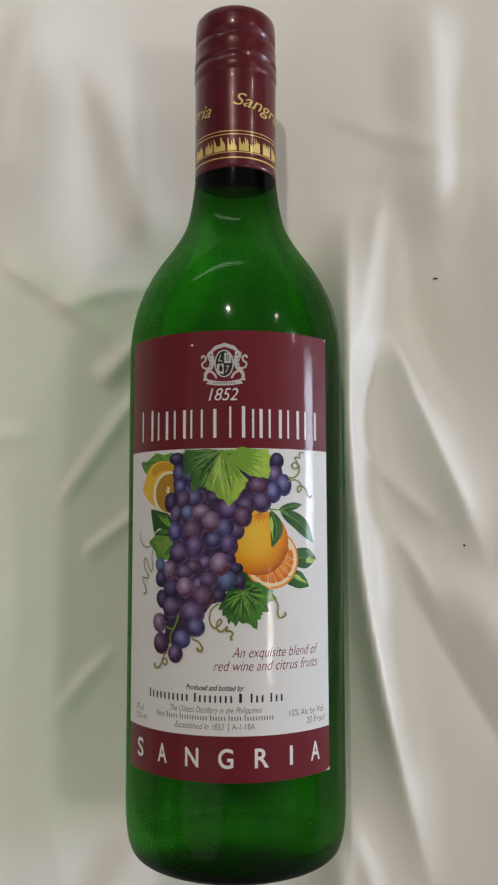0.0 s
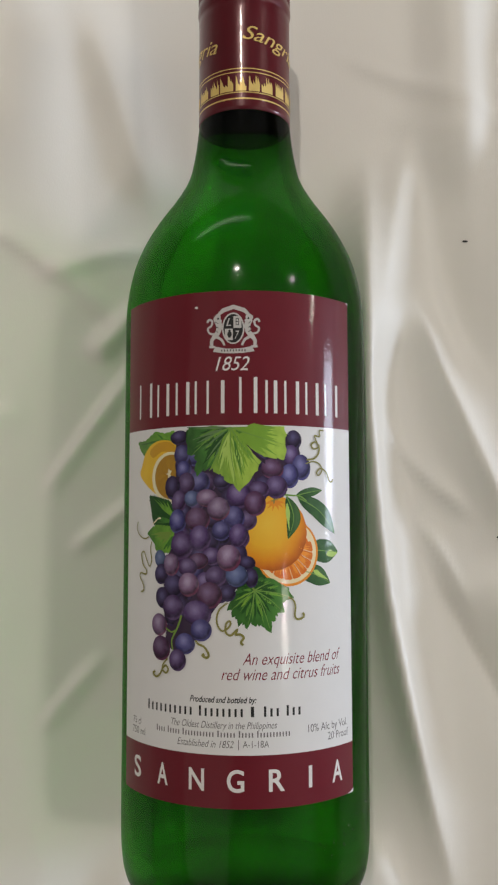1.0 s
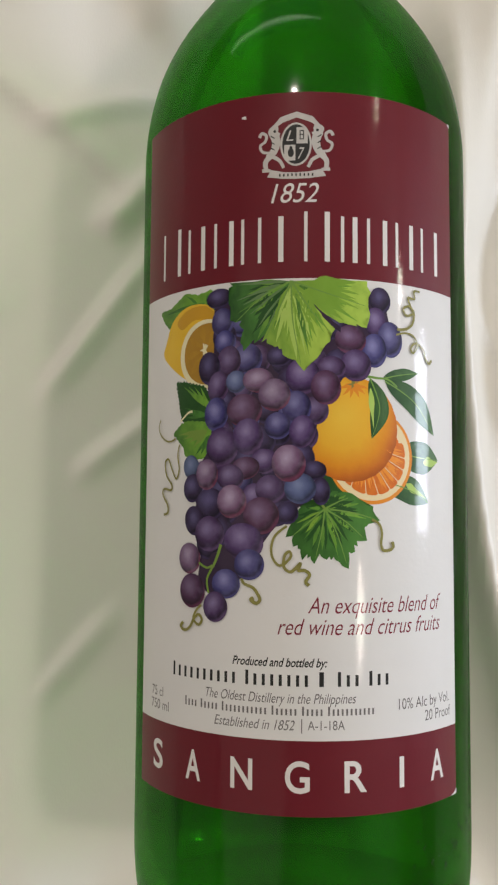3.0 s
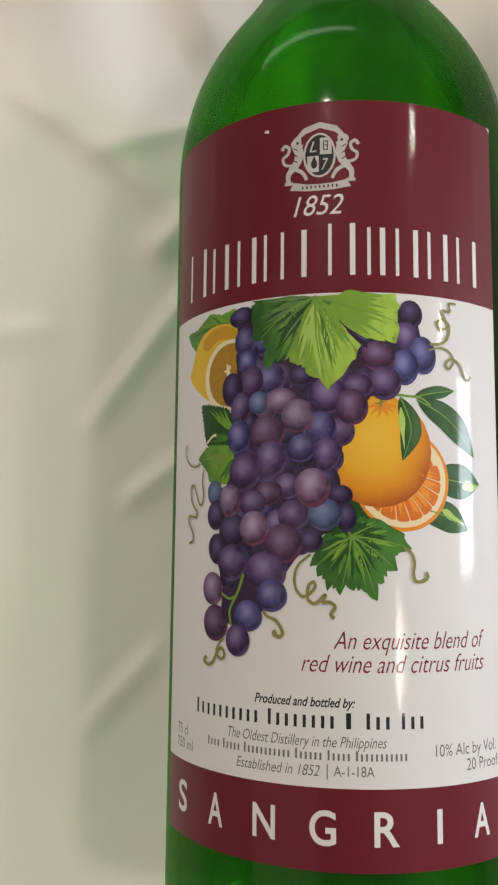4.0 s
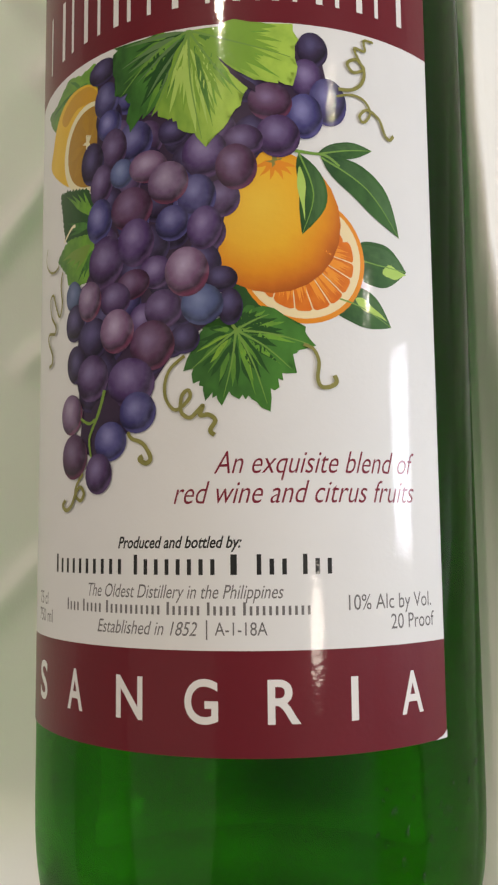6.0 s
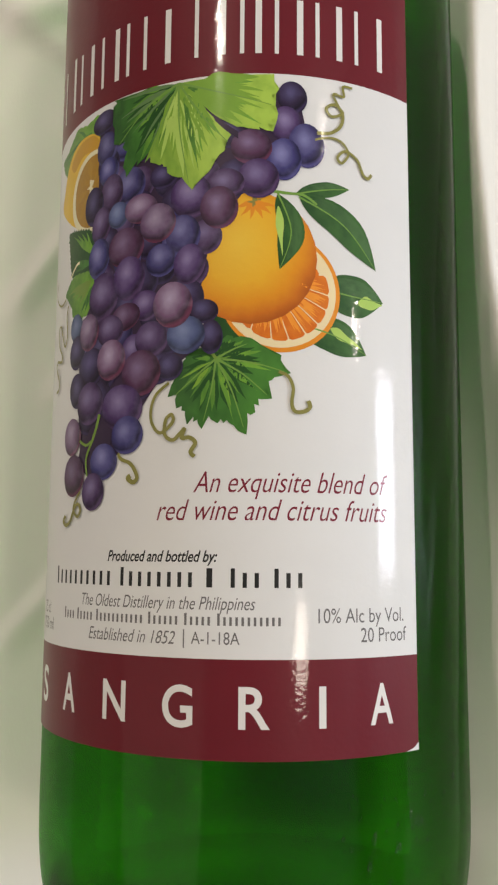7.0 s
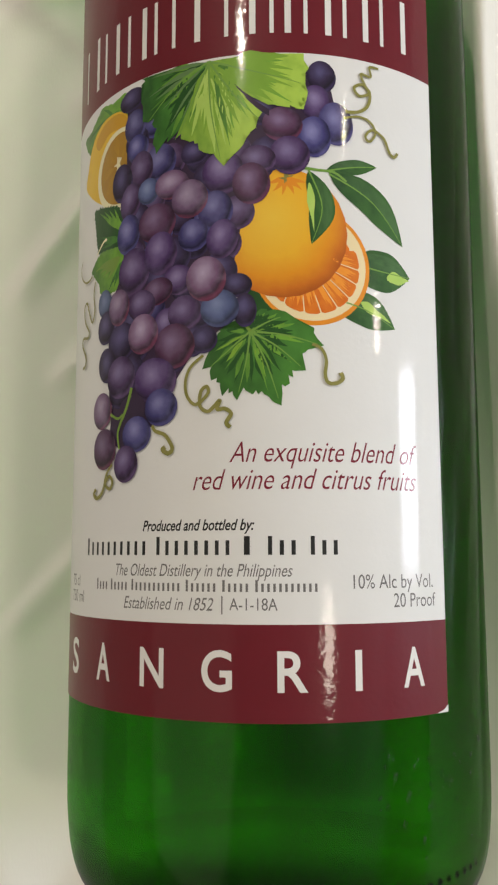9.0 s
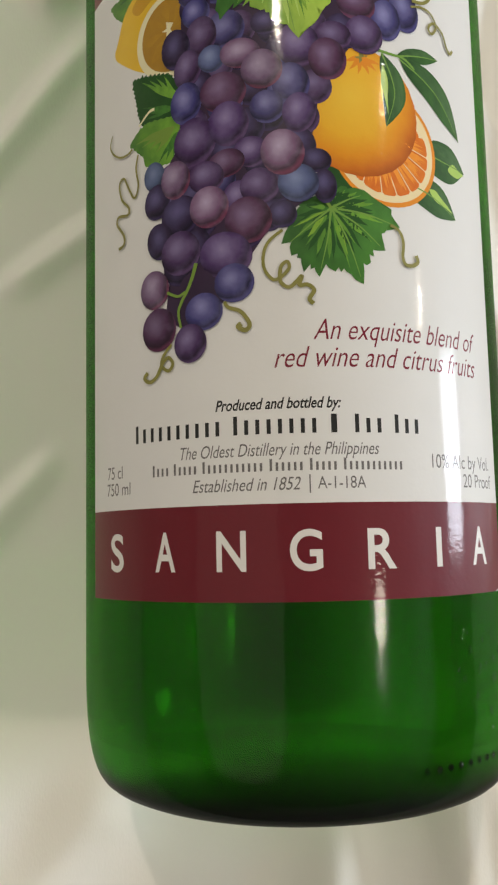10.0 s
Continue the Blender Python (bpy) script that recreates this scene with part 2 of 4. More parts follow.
def satin_material():
    m, nodes, links, bsdf = material("ivory_satin")
    tone = mix_colour(nodes, links, noise_tex(nodes, links, 9, 4), (0.88, 0.855, 0.795), (0.83, 0.805, 0.745))
    links.new(tone, bsdf.inputs["Base Color"])
    bsdf.inputs["Roughness"].default_value = 0.42
    bsdf.inputs["Specular IOR Level"].default_value = 0.40
    bsdf.inputs["Sheen Weight"].default_value, bsdf.inputs["Sheen Roughness"].default_value = 0.25, 0.4
    bsdf.inputs["Anisotropic"].default_value = 0.4
    weave = noise_tex(nodes, links, 1.0, 2, "Object", (2600, 900, 400))
    bump(nodes, links, bsdf, weave, 0.10, 0.0004)
    return m


def plain_material(name, a, b, scale, rough=0.8):
    m, nodes, links, bsdf = material(name)
    links.new(mix_colour(nodes, links, noise_tex(nodes, links, scale, 4), a, b), bsdf.inputs["Base Color"])
    bsdf.inputs["Roughness"].default_value = rough
    bump(nodes, links, bsdf, noise_tex(nodes, links, scale * 30, 3), 0.2, 0.001)
    return m


CAP = cap_material()
GOLD = gold_material()
SATIN = satin_material()
WALL = plain_material("cream_wall_paint", (0.66, 0.62, 0.55), (0.62, 0.58, 0.51), 2.0)
CEILING = plain_material("ceiling_paint", (0.72, 0.70, 0.66), (0.69, 0.67, 0.63), 2.0)
FLOOR = plain_material("brown_floor", (0.20, 0.13, 0.08), (0.15, 0.10, 0.06), 6.0, 0.5)
MATTRESS = plain_material("mattress_cover", (0.66, 0.63, 0.58), (0.62, 0.59, 0.54), 8.0)
LINT = plain_material("dark_lint", (0.06, 0.05, 0.05), (0.04, 0.04, 0.04), 300)

# ---- building helpers ----


def part(name, bm, mat, parent, label="", smooth=True):
    me = bpy.data.meshes.new(name)
    bm.normal_update()
    bm.to_mesh(me)
    bm.free()
    me.materials.append(mat)
    if smooth:
        me.polygons.foreach_set("use_smooth", [True] * len(me.polygons))
    ob = new(name, me)
    if parent:
        ob.parent = parent
    if label:
        tagged(ob, label)
    return ob


def box(size, centre):
    bm = bmesh.new()
    bmesh.ops.create_cube(bm, size=1, matrix=Matrix.Translation(centre) @ Matrix.Diagonal((*size, 1)))
    return bm


def lathe(profile, steps=128, axis_z=0.0375, turn=0.0):
    """Rings round the bottle's axis, from (radius, place along the axis)."""
    bm = bmesh.new()
    rings = []
    for r, y in profile:
        if r < 1e-6:
            rings.append([bm.verts.new((0, y, axis_z))])
        else:
            rings.append([bm.verts.new((r * math.sin(2 * math.pi * k / steps + turn), y, axis_z + r * math.cos(2 * math.pi * k / steps + turn))) for k in range(steps)])
    for a, b in zip(rings, rings[1:]):
        for k in range(steps):
            n = (k + 1) % steps
            if len(a) == 1:
                bm.faces.new((a[0], b[k], b[n]))
            elif len(b) == 1:
                bm.faces.new((a[k], b[0], a[n]))
            else:
                bm.faces.new((a[k], b[k], b[n], a[n]))
    bmesh.ops.recalc_face_normals(bm, faces=bm.faces)
    return bm


def smooth_profile(points, steps=4):
    """A rounder profile through the points (Catmull-Rom)."""
    out = []
    p = [points[0], *points, points[-1]]
    for k in range(1, len(p) - 2):
        a, b, c, d = (Vector((*q, 0)) for q in p[k - 1:k + 3])
        for s in range(steps):
            t = s / steps
            v = 0.5 * (2 * b + (c - a) * t + (2 * a - 5 * b + 4 * c - d) * t * t + (3 * b - a - 3 * c + d) * t ** 3)
            out.append((max(v.x, 0), v.y))
    out.append(points[-1])
    return out


# ---- the room ----


def slab(name, size, centre, mat, label, category):
    return tagged(part(name, box(size, centre), mat, None, smooth=False), label, category, kind="structure")


slab("floor", (8.0, 6.4, 0.1), (0.6, 0.4, -0.65), FLOOR, "brown wooden bedroom floor", "floor")
slab("ceiling", (8.0, 6.4, 0.1), (0.6, 0.4, 2.05), CEILING, "plain white painted ceiling", "ceiling")
slab("wall_south", (8.0, 0.12, 2.6), (0.6, -2.74, 0.7), WALL, "plain cream painted wall", "wall")
# unseen north wall, with an opening added for its fill lamp
slab("wall_north", (0.8, 0.12, 2.6), (-3.00, 3.54, 0.7), WALL, "plain cream painted wall beside the opening", "wall")
slab("wall_north_far", (4.2, 0.12, 2.6), (2.50, 3.54, 0.7), WALL, "plain cream painted wall beside the opening", "wall")
slab("wall_north_sill", (3.0, 0.12, 0.9), (-1.10, 3.54, -0.15), WALL, "plain cream painted wall below the opening", "wall")
slab("wall_north_head", (3.0, 0.12, 0.2), (-1.10, 3.54, 1.90), WALL, "plain cream painted wall above the opening", "wall")
slab("wall_west", (0.12, 6.16, 2.6), (-3.34, 0.4, 0.7), WALL, "plain cream painted wall", "wall")
# east wall with the window's opening
slab("wall_east", (0.12, 2.68, 2.6), (4.54, -1.34, 0.7), WALL, "plain cream painted wall beside the opening", "wall")
slab("wall_east_far", (0.12, 2.48, 2.6), (4.54, 2.24, 0.7), WALL, "plain cream painted wall beside the opening", "wall")
slab("wall_east_sill", (0.12, 1.0, 0.84), (4.54, 0.50, -0.18), WALL, "plain cream painted wall below the opening", "wall")
slab("wall_east_head", (0.12, 1.0, 0.94), (4.54, 0.50, 1.53), WALL, "plain cream painted wall above the opening", "wall")

# ---- the bed ----
bed = tagged(part("mattress", box((1.9, 2.1, 0.40), (0.0, 0.10, -0.245)), MATTRESS, None, smooth=False), "pale mattress under the ivory satin sheet", "mattress")
mod = bed.modifiers.new("bevel", "BEVEL")
mod.width, mod.segments = 0.05, 4
tagged(part("bed_base", box((1.86, 2.06, 0.155), (0.0, 0.10, -0.5225)), FLOOR, None, smooth=False), "low brown bed base under the mattress", "bed base")


def ease(a, b, v):
    t = min(max((v - a) / (b - a), 0.0), 1.0)
    return t * t * (3 - 2 * t)


class Fold:
    """A soft ridge of cloth along a bent line: start, knee, end, height, half width on either side."""

    def __init__(self, a, b, c, height, left, right, crisp=False):
        self.pts = [((1 - t) ** 2 * a[0] + 2 * t * (1 - t) * b[0] + t * t * c[0], (1 - t) ** 2 * a[1] + 2 * t * (1 - t) * b[1] + t * t * c[1]) for t in np.linspace(0, 1, 241)]
        self.p = np.array(self.pts)
        self.h, self.l, self.r, self.crisp = height, left, right, crisp

    def at(self, x, y):
        d = np.hypot(self.p[:, 0] - x, self.p[:, 1] - y)
        k = int(d.argmin())
        t = k / 240
        a, b = self.p[max(k - 1, 0)], self.p[min(k + 1, 240)]
        side = (b[0] - a[0]) * (y - a[1]) - (b[1] - a[1]) * (x - a[0])
        w = self.l if side > 0 else self.r
        q = d[k] / w
        shape = math.exp(0.2 - math.sqrt(1.9 * q * q + 0.04)) if self.crisp else math.exp(-q * q)
        return self.h * shape * ease(0.0, 0.3, t) * ease(1.0, 0.7, t)


FOLDS = [
    Fold((0.046, 0.260), (0.030, 0.120), (0.080, -0.030), 0.0135, 0.010, 0.0065, True),
    Fold((0.050, 0.265), (0.034, 0.180), (0.044, 0.090), 0.0095, 0.010, 0.009),
    Fold((0.066, 0.275), (0.052, 0.225), (0.047, 0.170), 0.0060, 0.011, 0.006),
    Fold((0.060, 0.210), (0.068, 0.172), (0.100, 0.105), 0.0105, 0.012, 0.008, True),
    Fold((0.044, 0.163), (0.061, 0.139), (0.084, 0.122), 0.0030, 0.005, 0.0030, True),
    Fold((0.060, 0.126), (0.072, 0.109), (0.079, 0.089), 0.0030, 0.005, 0.0028, True),
    Fold((0.060, 0.275), (0.070, 0.225), (0.082, 0.160), -0.0060, 0.010, 0.009),
    Fold((0.064, 0.112), (0.083, 0.072), (0.110, 0.030), -0.0055, 0.0040, 0.0060, True),
    Fold((0.082, 0.112), (0.104, 0.070), (0.130, 0.030), 0.0070, 0.012, 0.010),
    Fold((0.040, 0.020), (0.052, 0.000), (0.058, -0.050), 0.0050, 0.005, 0.006),
    Fold((0.078, 0.350), (0.080, 0.290), (0.080, 0.235), 0.0090, 0.010, 0.014),
    Fold((0.105, 0.340), (0.108, 0.260), (0.112, 0.150), 0.0080, 0.014, 0.014),
    Fold((0.030, 0.300), (0.060, 0.285), (0.110, 0.262), 0.0009, 0.004, 0.004),
    Fold((-0.072, 0.130), (-0.056, 0.152), (-0.034, 0.186), 0.0026, 0.0022, 0.0034),
    Fold((-0.062, 0.112), (-0.050, 0.122), (-0.032, 0.136), 0.0021, 0.0022, 0.0030),
    Fold((-0.072, 0.050), (-0.060, 0.066), (-0.046, 0.080), 0.0018, 0.0022, 0.0036),
    Fold((-0.110, 0.150), (-0.090, 0.164), (-0.072, 0.160), 0.0016, 0.0030, 0.0040),
    Fold((-0.096, 0.230), (-0.066, 0.216), (-0.038, 0.188), 0.0027, 0.0050, 0.0034),
    Fold((-0.120, 0.020), (-0.095, 0.060), (-0.090, 0.120), 0.0035, 0.0100, 0.0120),
    Fold((-0.075, 0.205), (-0.055, 0.222), (-0.030, 0.222), 0.0032, 0.004, 0.003),
    Fold((-0.030, 0.232), (-0.040, 0.260), (-0.060, 0.330), 0.0054, 0.008, 0.012),
    Fold((-0.085, 0.240), (-0.085, 0.290), (-0.075, 0.350), 0.0048, 0.012, 0.014),
    Fold((-0.055, 0.180), (-0.045, 0.190), (-0.034, 0.205), 0.0045, 0.004, 0.004),
    Fold((0.010, 0.012), (0.014, -0.020), (0.005, -0.060), 0.0060, 0.006, 0.008),
    Fold((0.036, 0.018), (0.040, -0.010), (0.045, -0.060), 0.0060, 0.006, 0.006),
    Fold((-0.030, 0.015), (-0.045, -0.010), (-0.080, -0.050), 0.0050, 0.010, 0.008),
]


def cloth_height(x, y):
    z = 0.0
    near = math.exp(-((x / 0.20) ** 2 + ((y - 0.14) / 0.35) ** 2))
    z += 0.012 * (noise.noise((x * 4.0, y * 2.6, 0.3))) * (1 - 0.6 * near)
    z += 0.0030 * noise.noise((x * 19, y * 9, 2.0))
    z += 0.0045 * (0.5 - abs(noise.noise((x * 15 + y * 3, y * 3.2, 5.0)))) * ease(0.02, 0.06, abs(x))
    z += 0.0005 * (0.5 - abs(noise.noise((x * 34 - y * 22, y * 20, 9.0)))) * ease(0.03, 0.05, abs(x))
    # the sheet climbs a little away from the bottle
    z += 0.015 * ease(-0.036, -0.110, x)
    z += 0.015 * ease(0.060, 0.150, x) * ease(0.30, 0.18, y)
    if abs(x) < 0.16 and -0.12 < y < 0.42:
        for f in FOLDS:
            z += f.at(x, y)
    # the bottle's weight presses a trough into the sheet
    d = math.hypot(max(abs(x) - 0.004, 0), max(0.02 - y, y - 0.205, 0) * 0.9)
    low = 0.0375 - math.sqrt(max(0.0383 ** 2 - min(abs(x), 0.0382) ** 2, 0)) if 0.012 < y < 0.215 else 9
    k = ease(0.038, 0.012, d)
    z = z * (1 - k) + (-0.0012) * k
    if abs(x) < 0.036:
        z = min(z, low - 0.0004)
    fall = max(abs(x) - 0.93, 0) + max(abs(y - 0.1) - 1.03, 0)
    return z - min(fall * 6.0, 0.42)


def axis_steps(lo, hi, fine_lo, fine_hi, fine, coarse):
    out = [fine_lo + (fine_hi - fine_lo) * k / round((fine_hi - fine_lo) / fine) for k in range(round((fine_hi - fine_lo) / fine) + 1)]
    v, s = fine_lo, fine
    while v > lo:
        s = min(s * 1.25, coarse)
        v = max(v - s, lo)
        out.insert(0, v)
    v, s = fine_hi, fine
    while v < hi:
        s = min(s * 1.25, coarse)
        v = min(v + s, hi)
        out.append(v)
    return out


xs = axis_steps(-1.0, 1.0, -0.14, 0.14, 0.0016, 0.03)
ys = axis_steps(-1.0, 1.2, -0.09, 0.38, 0.0020, 0.03)
verts = [(x, y, cloth_height(x, y)) for y in ys for x in xs]
nx = len(xs)
faces = [(j * nx + i, j * nx + i + 1, (j + 1) * nx + i + 1, (j + 1) * nx + i) for j in range(len(ys) - 1) for i in range(nx - 1)]
me = bpy.data.meshes.new("satin_sheet")
me.from_pydata(verts, [], faces)
me.polygons.foreach_set("use_smooth", [True] * len(faces))
me.materials.append(SATIN)
sheet = tagged(new("satin_sheet", me), "rumpled ivory satin sheet with soft folds over the bed", "sheet")
sheet.modifiers.new("thickness", "SOLIDIFY").thickness = 0.0006
sheet.modifiers["thickness"].offset = -1

# ---- the bottle ----
AX = 0.0375      # height of the bottle's axis
RL = 0.0377      # radius of the front label
bottle = new("wine_bottle")
tagged(bottle, "green glass sangria bottle with maroon cap lying on satin sheet", "bottle")

HEEL = [(0.0, 0.0188), (0.012, 0.0184), (0.022, 0.0176), (0.0275, 0.0170), (0.0312, 0.0168), (0.0347, 0.0183), (0.0365, 0.0226), (0.0373, 0.0290), (0.0375, 0.0360)]
SHOULDER = [(0.0375, 0.1840), (0.03735, 0.1892), (0.0365, 0.1958), (0.0346, 0.2034), (0.0316, 0.2104), (0.0278, 0.2168), (0.0219, 0.2252), (0.0181, 0.2322), (0.0163, 0.2392), (0.0152, 0.2467), (0.0145, 0.2540), (0.0141, 0.2620)]
LIP = [(0.0140, 0.2850), (0.0138, 0.3070), (0.0120, 0.3082)]
OUTER = smooth_profile(HEEL) + smooth_profile(SHOULDER) + LIP
HEEL_IN = [(0.0, 0.0262), (0.012, 0.0258), (0.022, 0.0250), (0.0280, 0.0248), (0.0315, 0.0262), (0.0338, 0.0310), (0.0348, 0.0370), (0.0349, 0.0430)]
SHOULDER_IN = [(0.0349, 0.1810), (0.0347, 0.1866), (0.0338, 0.1933), (0.0319, 0.2008), (0.0289, 0.2080), (0.0253, 0.2144), (0.0195, 0.2232), (0.0156, 0.2302), (0.0138, 0.2377), (0.0127, 0.2457), (0.0119, 0.2540), (0.0114, 0.2620)]
INNER = smooth_profile(HEEL_IN) + smooth_profile(SHOULDER_IN) + [(0.0112, 0.2850), (0.0112, 0.3070), (0.0120, 0.3082)]
shell = lathe(OUTER + INNER[::-1][1:], 144)
shell.faces.ensure_lookup_table()
for k, f in enumerate(shell.faces):
    if k >= (len(OUTER) - 1) * 144:
        f.material_index = 1
glass = part("glass_body", shell, GLASS, bottle, "clear green bottle glass with a thick heel tinted dark")
glass.data.materials.append(GLASS_INSIDE)

CAP_PROFILE = [(0.0, 0.3114), (0.0120, 0.3116), (0.0135, 0.3113), (0.0144, 0.3102), (0.0147, 0.3082), (0.0148, 0.3050), (0.0148, 0.3022), (0.0144, 0.3015), (0.0144, 0.3009), (0.0148, 0.3002),
               (0.0149, 0.2985), (0.0148, 0.2955), (0.0151, 0.2945), (0.0151, 0.2932), (0.0146, 0.2927), (0.0146, 0.2921), (0.0151, 0.2914), (0.0152, 0.2890), (0.0149, 0.2876), (0.0147, 0.2868),
               (0.0149, 0.2858), (0.0148, 0.2840), (0.0148, 0.2760), (0.0148, 0.2560), (0.0149, 0.2520), (0.0148, 0.2508), (0.0145, 0.2506), (0.0143, 0.2520)]
cap = part("screw_cap", lathe(CAP_PROFILE, 128), CAP, bottle, "maroon metal screw cap with gold print")

# ---- flat print laid on a round surface ----


class Print:
    """Shapes in millimetres (u round the bottle, y along it), laid on a cylinder, each a hair above the one before."""

    def __init__(self, radius, step):
        self.radius, self.step, self.layer = radius, step, 0

    def wrap(self, u, y, off):
        r = self.radius + off
        a = u * 0.001 / self.radius
        return Vector((r * math.sin(a), y * 0.001, AX + r * math.cos(a)))

    def lay(self, name, bm, mat, parent, label="", cut=0.5):
        """bm is flat: x is u, y is y, in millimetres."""
        lo = min(v.co.x for v in bm.verts)
        hi = max(v.co.x for v in bm.verts)
        y0 = min(v.co.y for v in bm.verts)
        y1 = max(v.co.y for v in bm.verts)
        k = math.ceil(lo / cut)
        while k * cut < hi:
            bmesh.ops.bisect_plane(bm, geom=bm.verts[:] + bm.edges[:] + bm.faces[:], dist=1e-5, plane_co=(k * cut, 0, 0), plane_no=(1, 0, 0))
            k += 1
        layer = bm.loops.layers.uv.verify()
        side = max(hi - lo, y1 - y0, 1e-6)
        for f in bm.faces:
            f.normal_update()
            if f.normal.z < 0:
                f.normal_flip()
            for l in f.loops:
                l[layer].uv = (0.5 + (l.vert.co.x - (lo + hi) / 2) / (hi - lo), 0.5 + (l.vert.co.y - (y0 + y1) / 2) / (y1 - y0))
        self.layer += 1
        off = self.layer * self.step
        for v in bm.verts:
            v.co = self.wrap(v.co.x, v.co.y, off + v.co.z * 1e-3)
        return part(name, bm, mat, parent, label)


def polygon(points):
    bm = bmesh.new()
    bm.faces.new([bm.verts.new((x, y, 0)) for x, y in points])
    bmesh.ops.triangulate(bm, faces=bm.faces)
    return bm


def rectangles(boxes):
    bm = bmesh.new()
    for x0, y0, x1, y1 in boxes:
        bm.faces.new([bm.verts.new(p) for p in ((x0, y0, 0), (x1, y0, 0), (x1, y1, 0), (x0, y1, 0))])
    return bm


def ellipse(cx, cy, rx, ry, turn=0.0, steps=28, wobble=0.0):
    c, s = math.cos(turn), math.sin(turn)
    out = []
    for k in range(steps):
        a = 2 * math.pi * k / steps
        w = 1 + wobble * math.sin(3 * a + cx) + wobble * math.cos(2 * a + cy)
        x, y = rx * w * math.cos(a), ry * w * math.sin(a)
        out.append((cx + c * x - s * y, cy + s * x + c * y))
    return out


def disc(cx, cy, rx, ry, turn=0.0):
    """A filled ellipse of three rings."""
    bm = bmesh.new()
    mid = bm.verts.new((cx, cy, 0))
    rings = [[bm.verts.new((x, y, 0)) for x, y in ellipse(cx, cy, rx * f, ry * f, turn, 24)] for f in (0.4, 0.75, 1.0)]
    for k in range(24):
        n = (k + 1) % 24
        bm.faces.new((mid, rings[0][k], rings[0][n]))
        for a, b in zip(rings, rings[1:]):
            bm.faces.new((a[k], b[k], b[n], a[n]))
    return bm


def curve_points(points, steps=6):
    p = [Vector((*q, 0)) for q in (points[0], *points, points[-1])]
    out = []
    for k in range(1, len(p) - 2):
        a, b, c, d = p[k - 1:k + 3]
        for s in range(steps):
            t = s / steps
            out.append(0.5 * (2 * b + (c - a) * t + (2 * a - 5 * b + 4 * c - d) * t * t + (3 * b - a - 3 * c + d) * t ** 3))
    out.append(p[-1])
    return out


def strip(points, w0, w1, steps=6):
    """A drawn line whose width goes from w0 to w1; it climbs a hair, so that its loops pass over themselves."""
    line = curve_points(points, steps)
    bm = bmesh.new()
    rows = []
    for k, p in enumerate(line):
        d = (line[min(k + 1, len(line) - 1)] - line[max(k - 1, 0)]).normalized()
        n = Vector((-d.y, d.x, 0))
        t = k / (len(line) - 1)
        w = (w0 + (w1 - w0) * t) / 2
        z = Vector((0, 0, 0.012 * t))
        rows.append((bm.verts.new(p + n * w + z), bm.verts.new(p - n * w + z)))
    for a, b in zip(rows, rows[1:]):
        bm.faces.new((a[0], a[1], b[1], b[0]))
    return bm


def serrated(points, tooth, depth):
    """A leaf's outline: the straight runs between the points broken into teeth."""
    out = []
    n = len(points)
    area = sum(points[k - 1][0] * points[k][1] - points[k][0] * points[k - 1][1] for k in range(n))
    for k in range(n):
        a, b = Vector(points[k]), Vector(points[(k + 1) % n])
        run = b - a
        m = max(1, round(run.length / tooth))
        side = Vector((run.y, -run.x)).normalized() * (1 if area > 0 else -1)
        for j in range(m):
            out.append(tuple(a + run * (j / m)))
            if m > 1:
                out.append(tuple(a + run * ((j + random.uniform(0.45, 0.8)) / m) + side * depth * random.uniform(0.5, 1.3)))
    return out


def wedge(base, tip, width, swell=0.55):
    """A drawn leaf stroke, thin at both ends."""
    a, b = Vector(base), Vector(tip)
    n = Vector((-(b - a).y, (b - a).x)).normalized() * width / 2
    left = [tuple(a + (b - a) * t + n * math.sin(math.pi * t ** swell) * (1 + 0.25 * math.sin(9 * t + base[0]))) for t in np.linspace(0.02, 0.98, 9)]
    right = [tuple(a + (b - a) * t - n * math.sin(math.pi * t ** swell) * (1 + 0.25 * math.cos(8 * t + base[1]))) for t in np.linspace(0.98, 0.02, 9)]
    return polygon([base, *left, tip, *right])


def text_mesh(words, shear=0.0, fat=0.0):
    """The words in the built-in font as a flat bmesh, with their box and the height of a capital."""
    def raw(s):
        data = bpy.data.curves.new("writing", "FONT")
        data.body, data.shear, data.offset, data.resolution_u = s, shear, fat, 6
        ob = new("writing", data)
        bpy.context.view_layer.update()
        got = bmesh.new()
        mesh = ob.evaluated_get(bpy.context.evaluated_depsgraph_get()).to_mesh()
        got.from_mesh(mesh)
        bpy.data.objects.remove(ob)
        bpy.data.curves.remove(data)
        return got
    ref = raw("H")
    tall = max(v.co.y for v in ref.verts)
    ref.free()
    return raw(words), tall


def writing(sheet_, name, words, u0, u1, base, height, mat, parent, label="", shear=0.0, fat=0.0, slope=0.0, cut=0.5):
    bm, tall = text_mesh(words, shear, fat)
    lo = min(v.co.x for v in bm.verts)
    hi = max(v.co.x for v in bm.verts)
    for v in bm.verts:
        x = u0 + (v.co.x - lo) * (u1 - u0) / (hi - lo)
        v.co = (x, base + v.co.y * height / tall + (x - u0) * slope, 0)
    keep = sheet_.layer
    made = sheet_.lay(name, bm, mat, parent, label, cut)
    sheet_.layer = keep
    return made


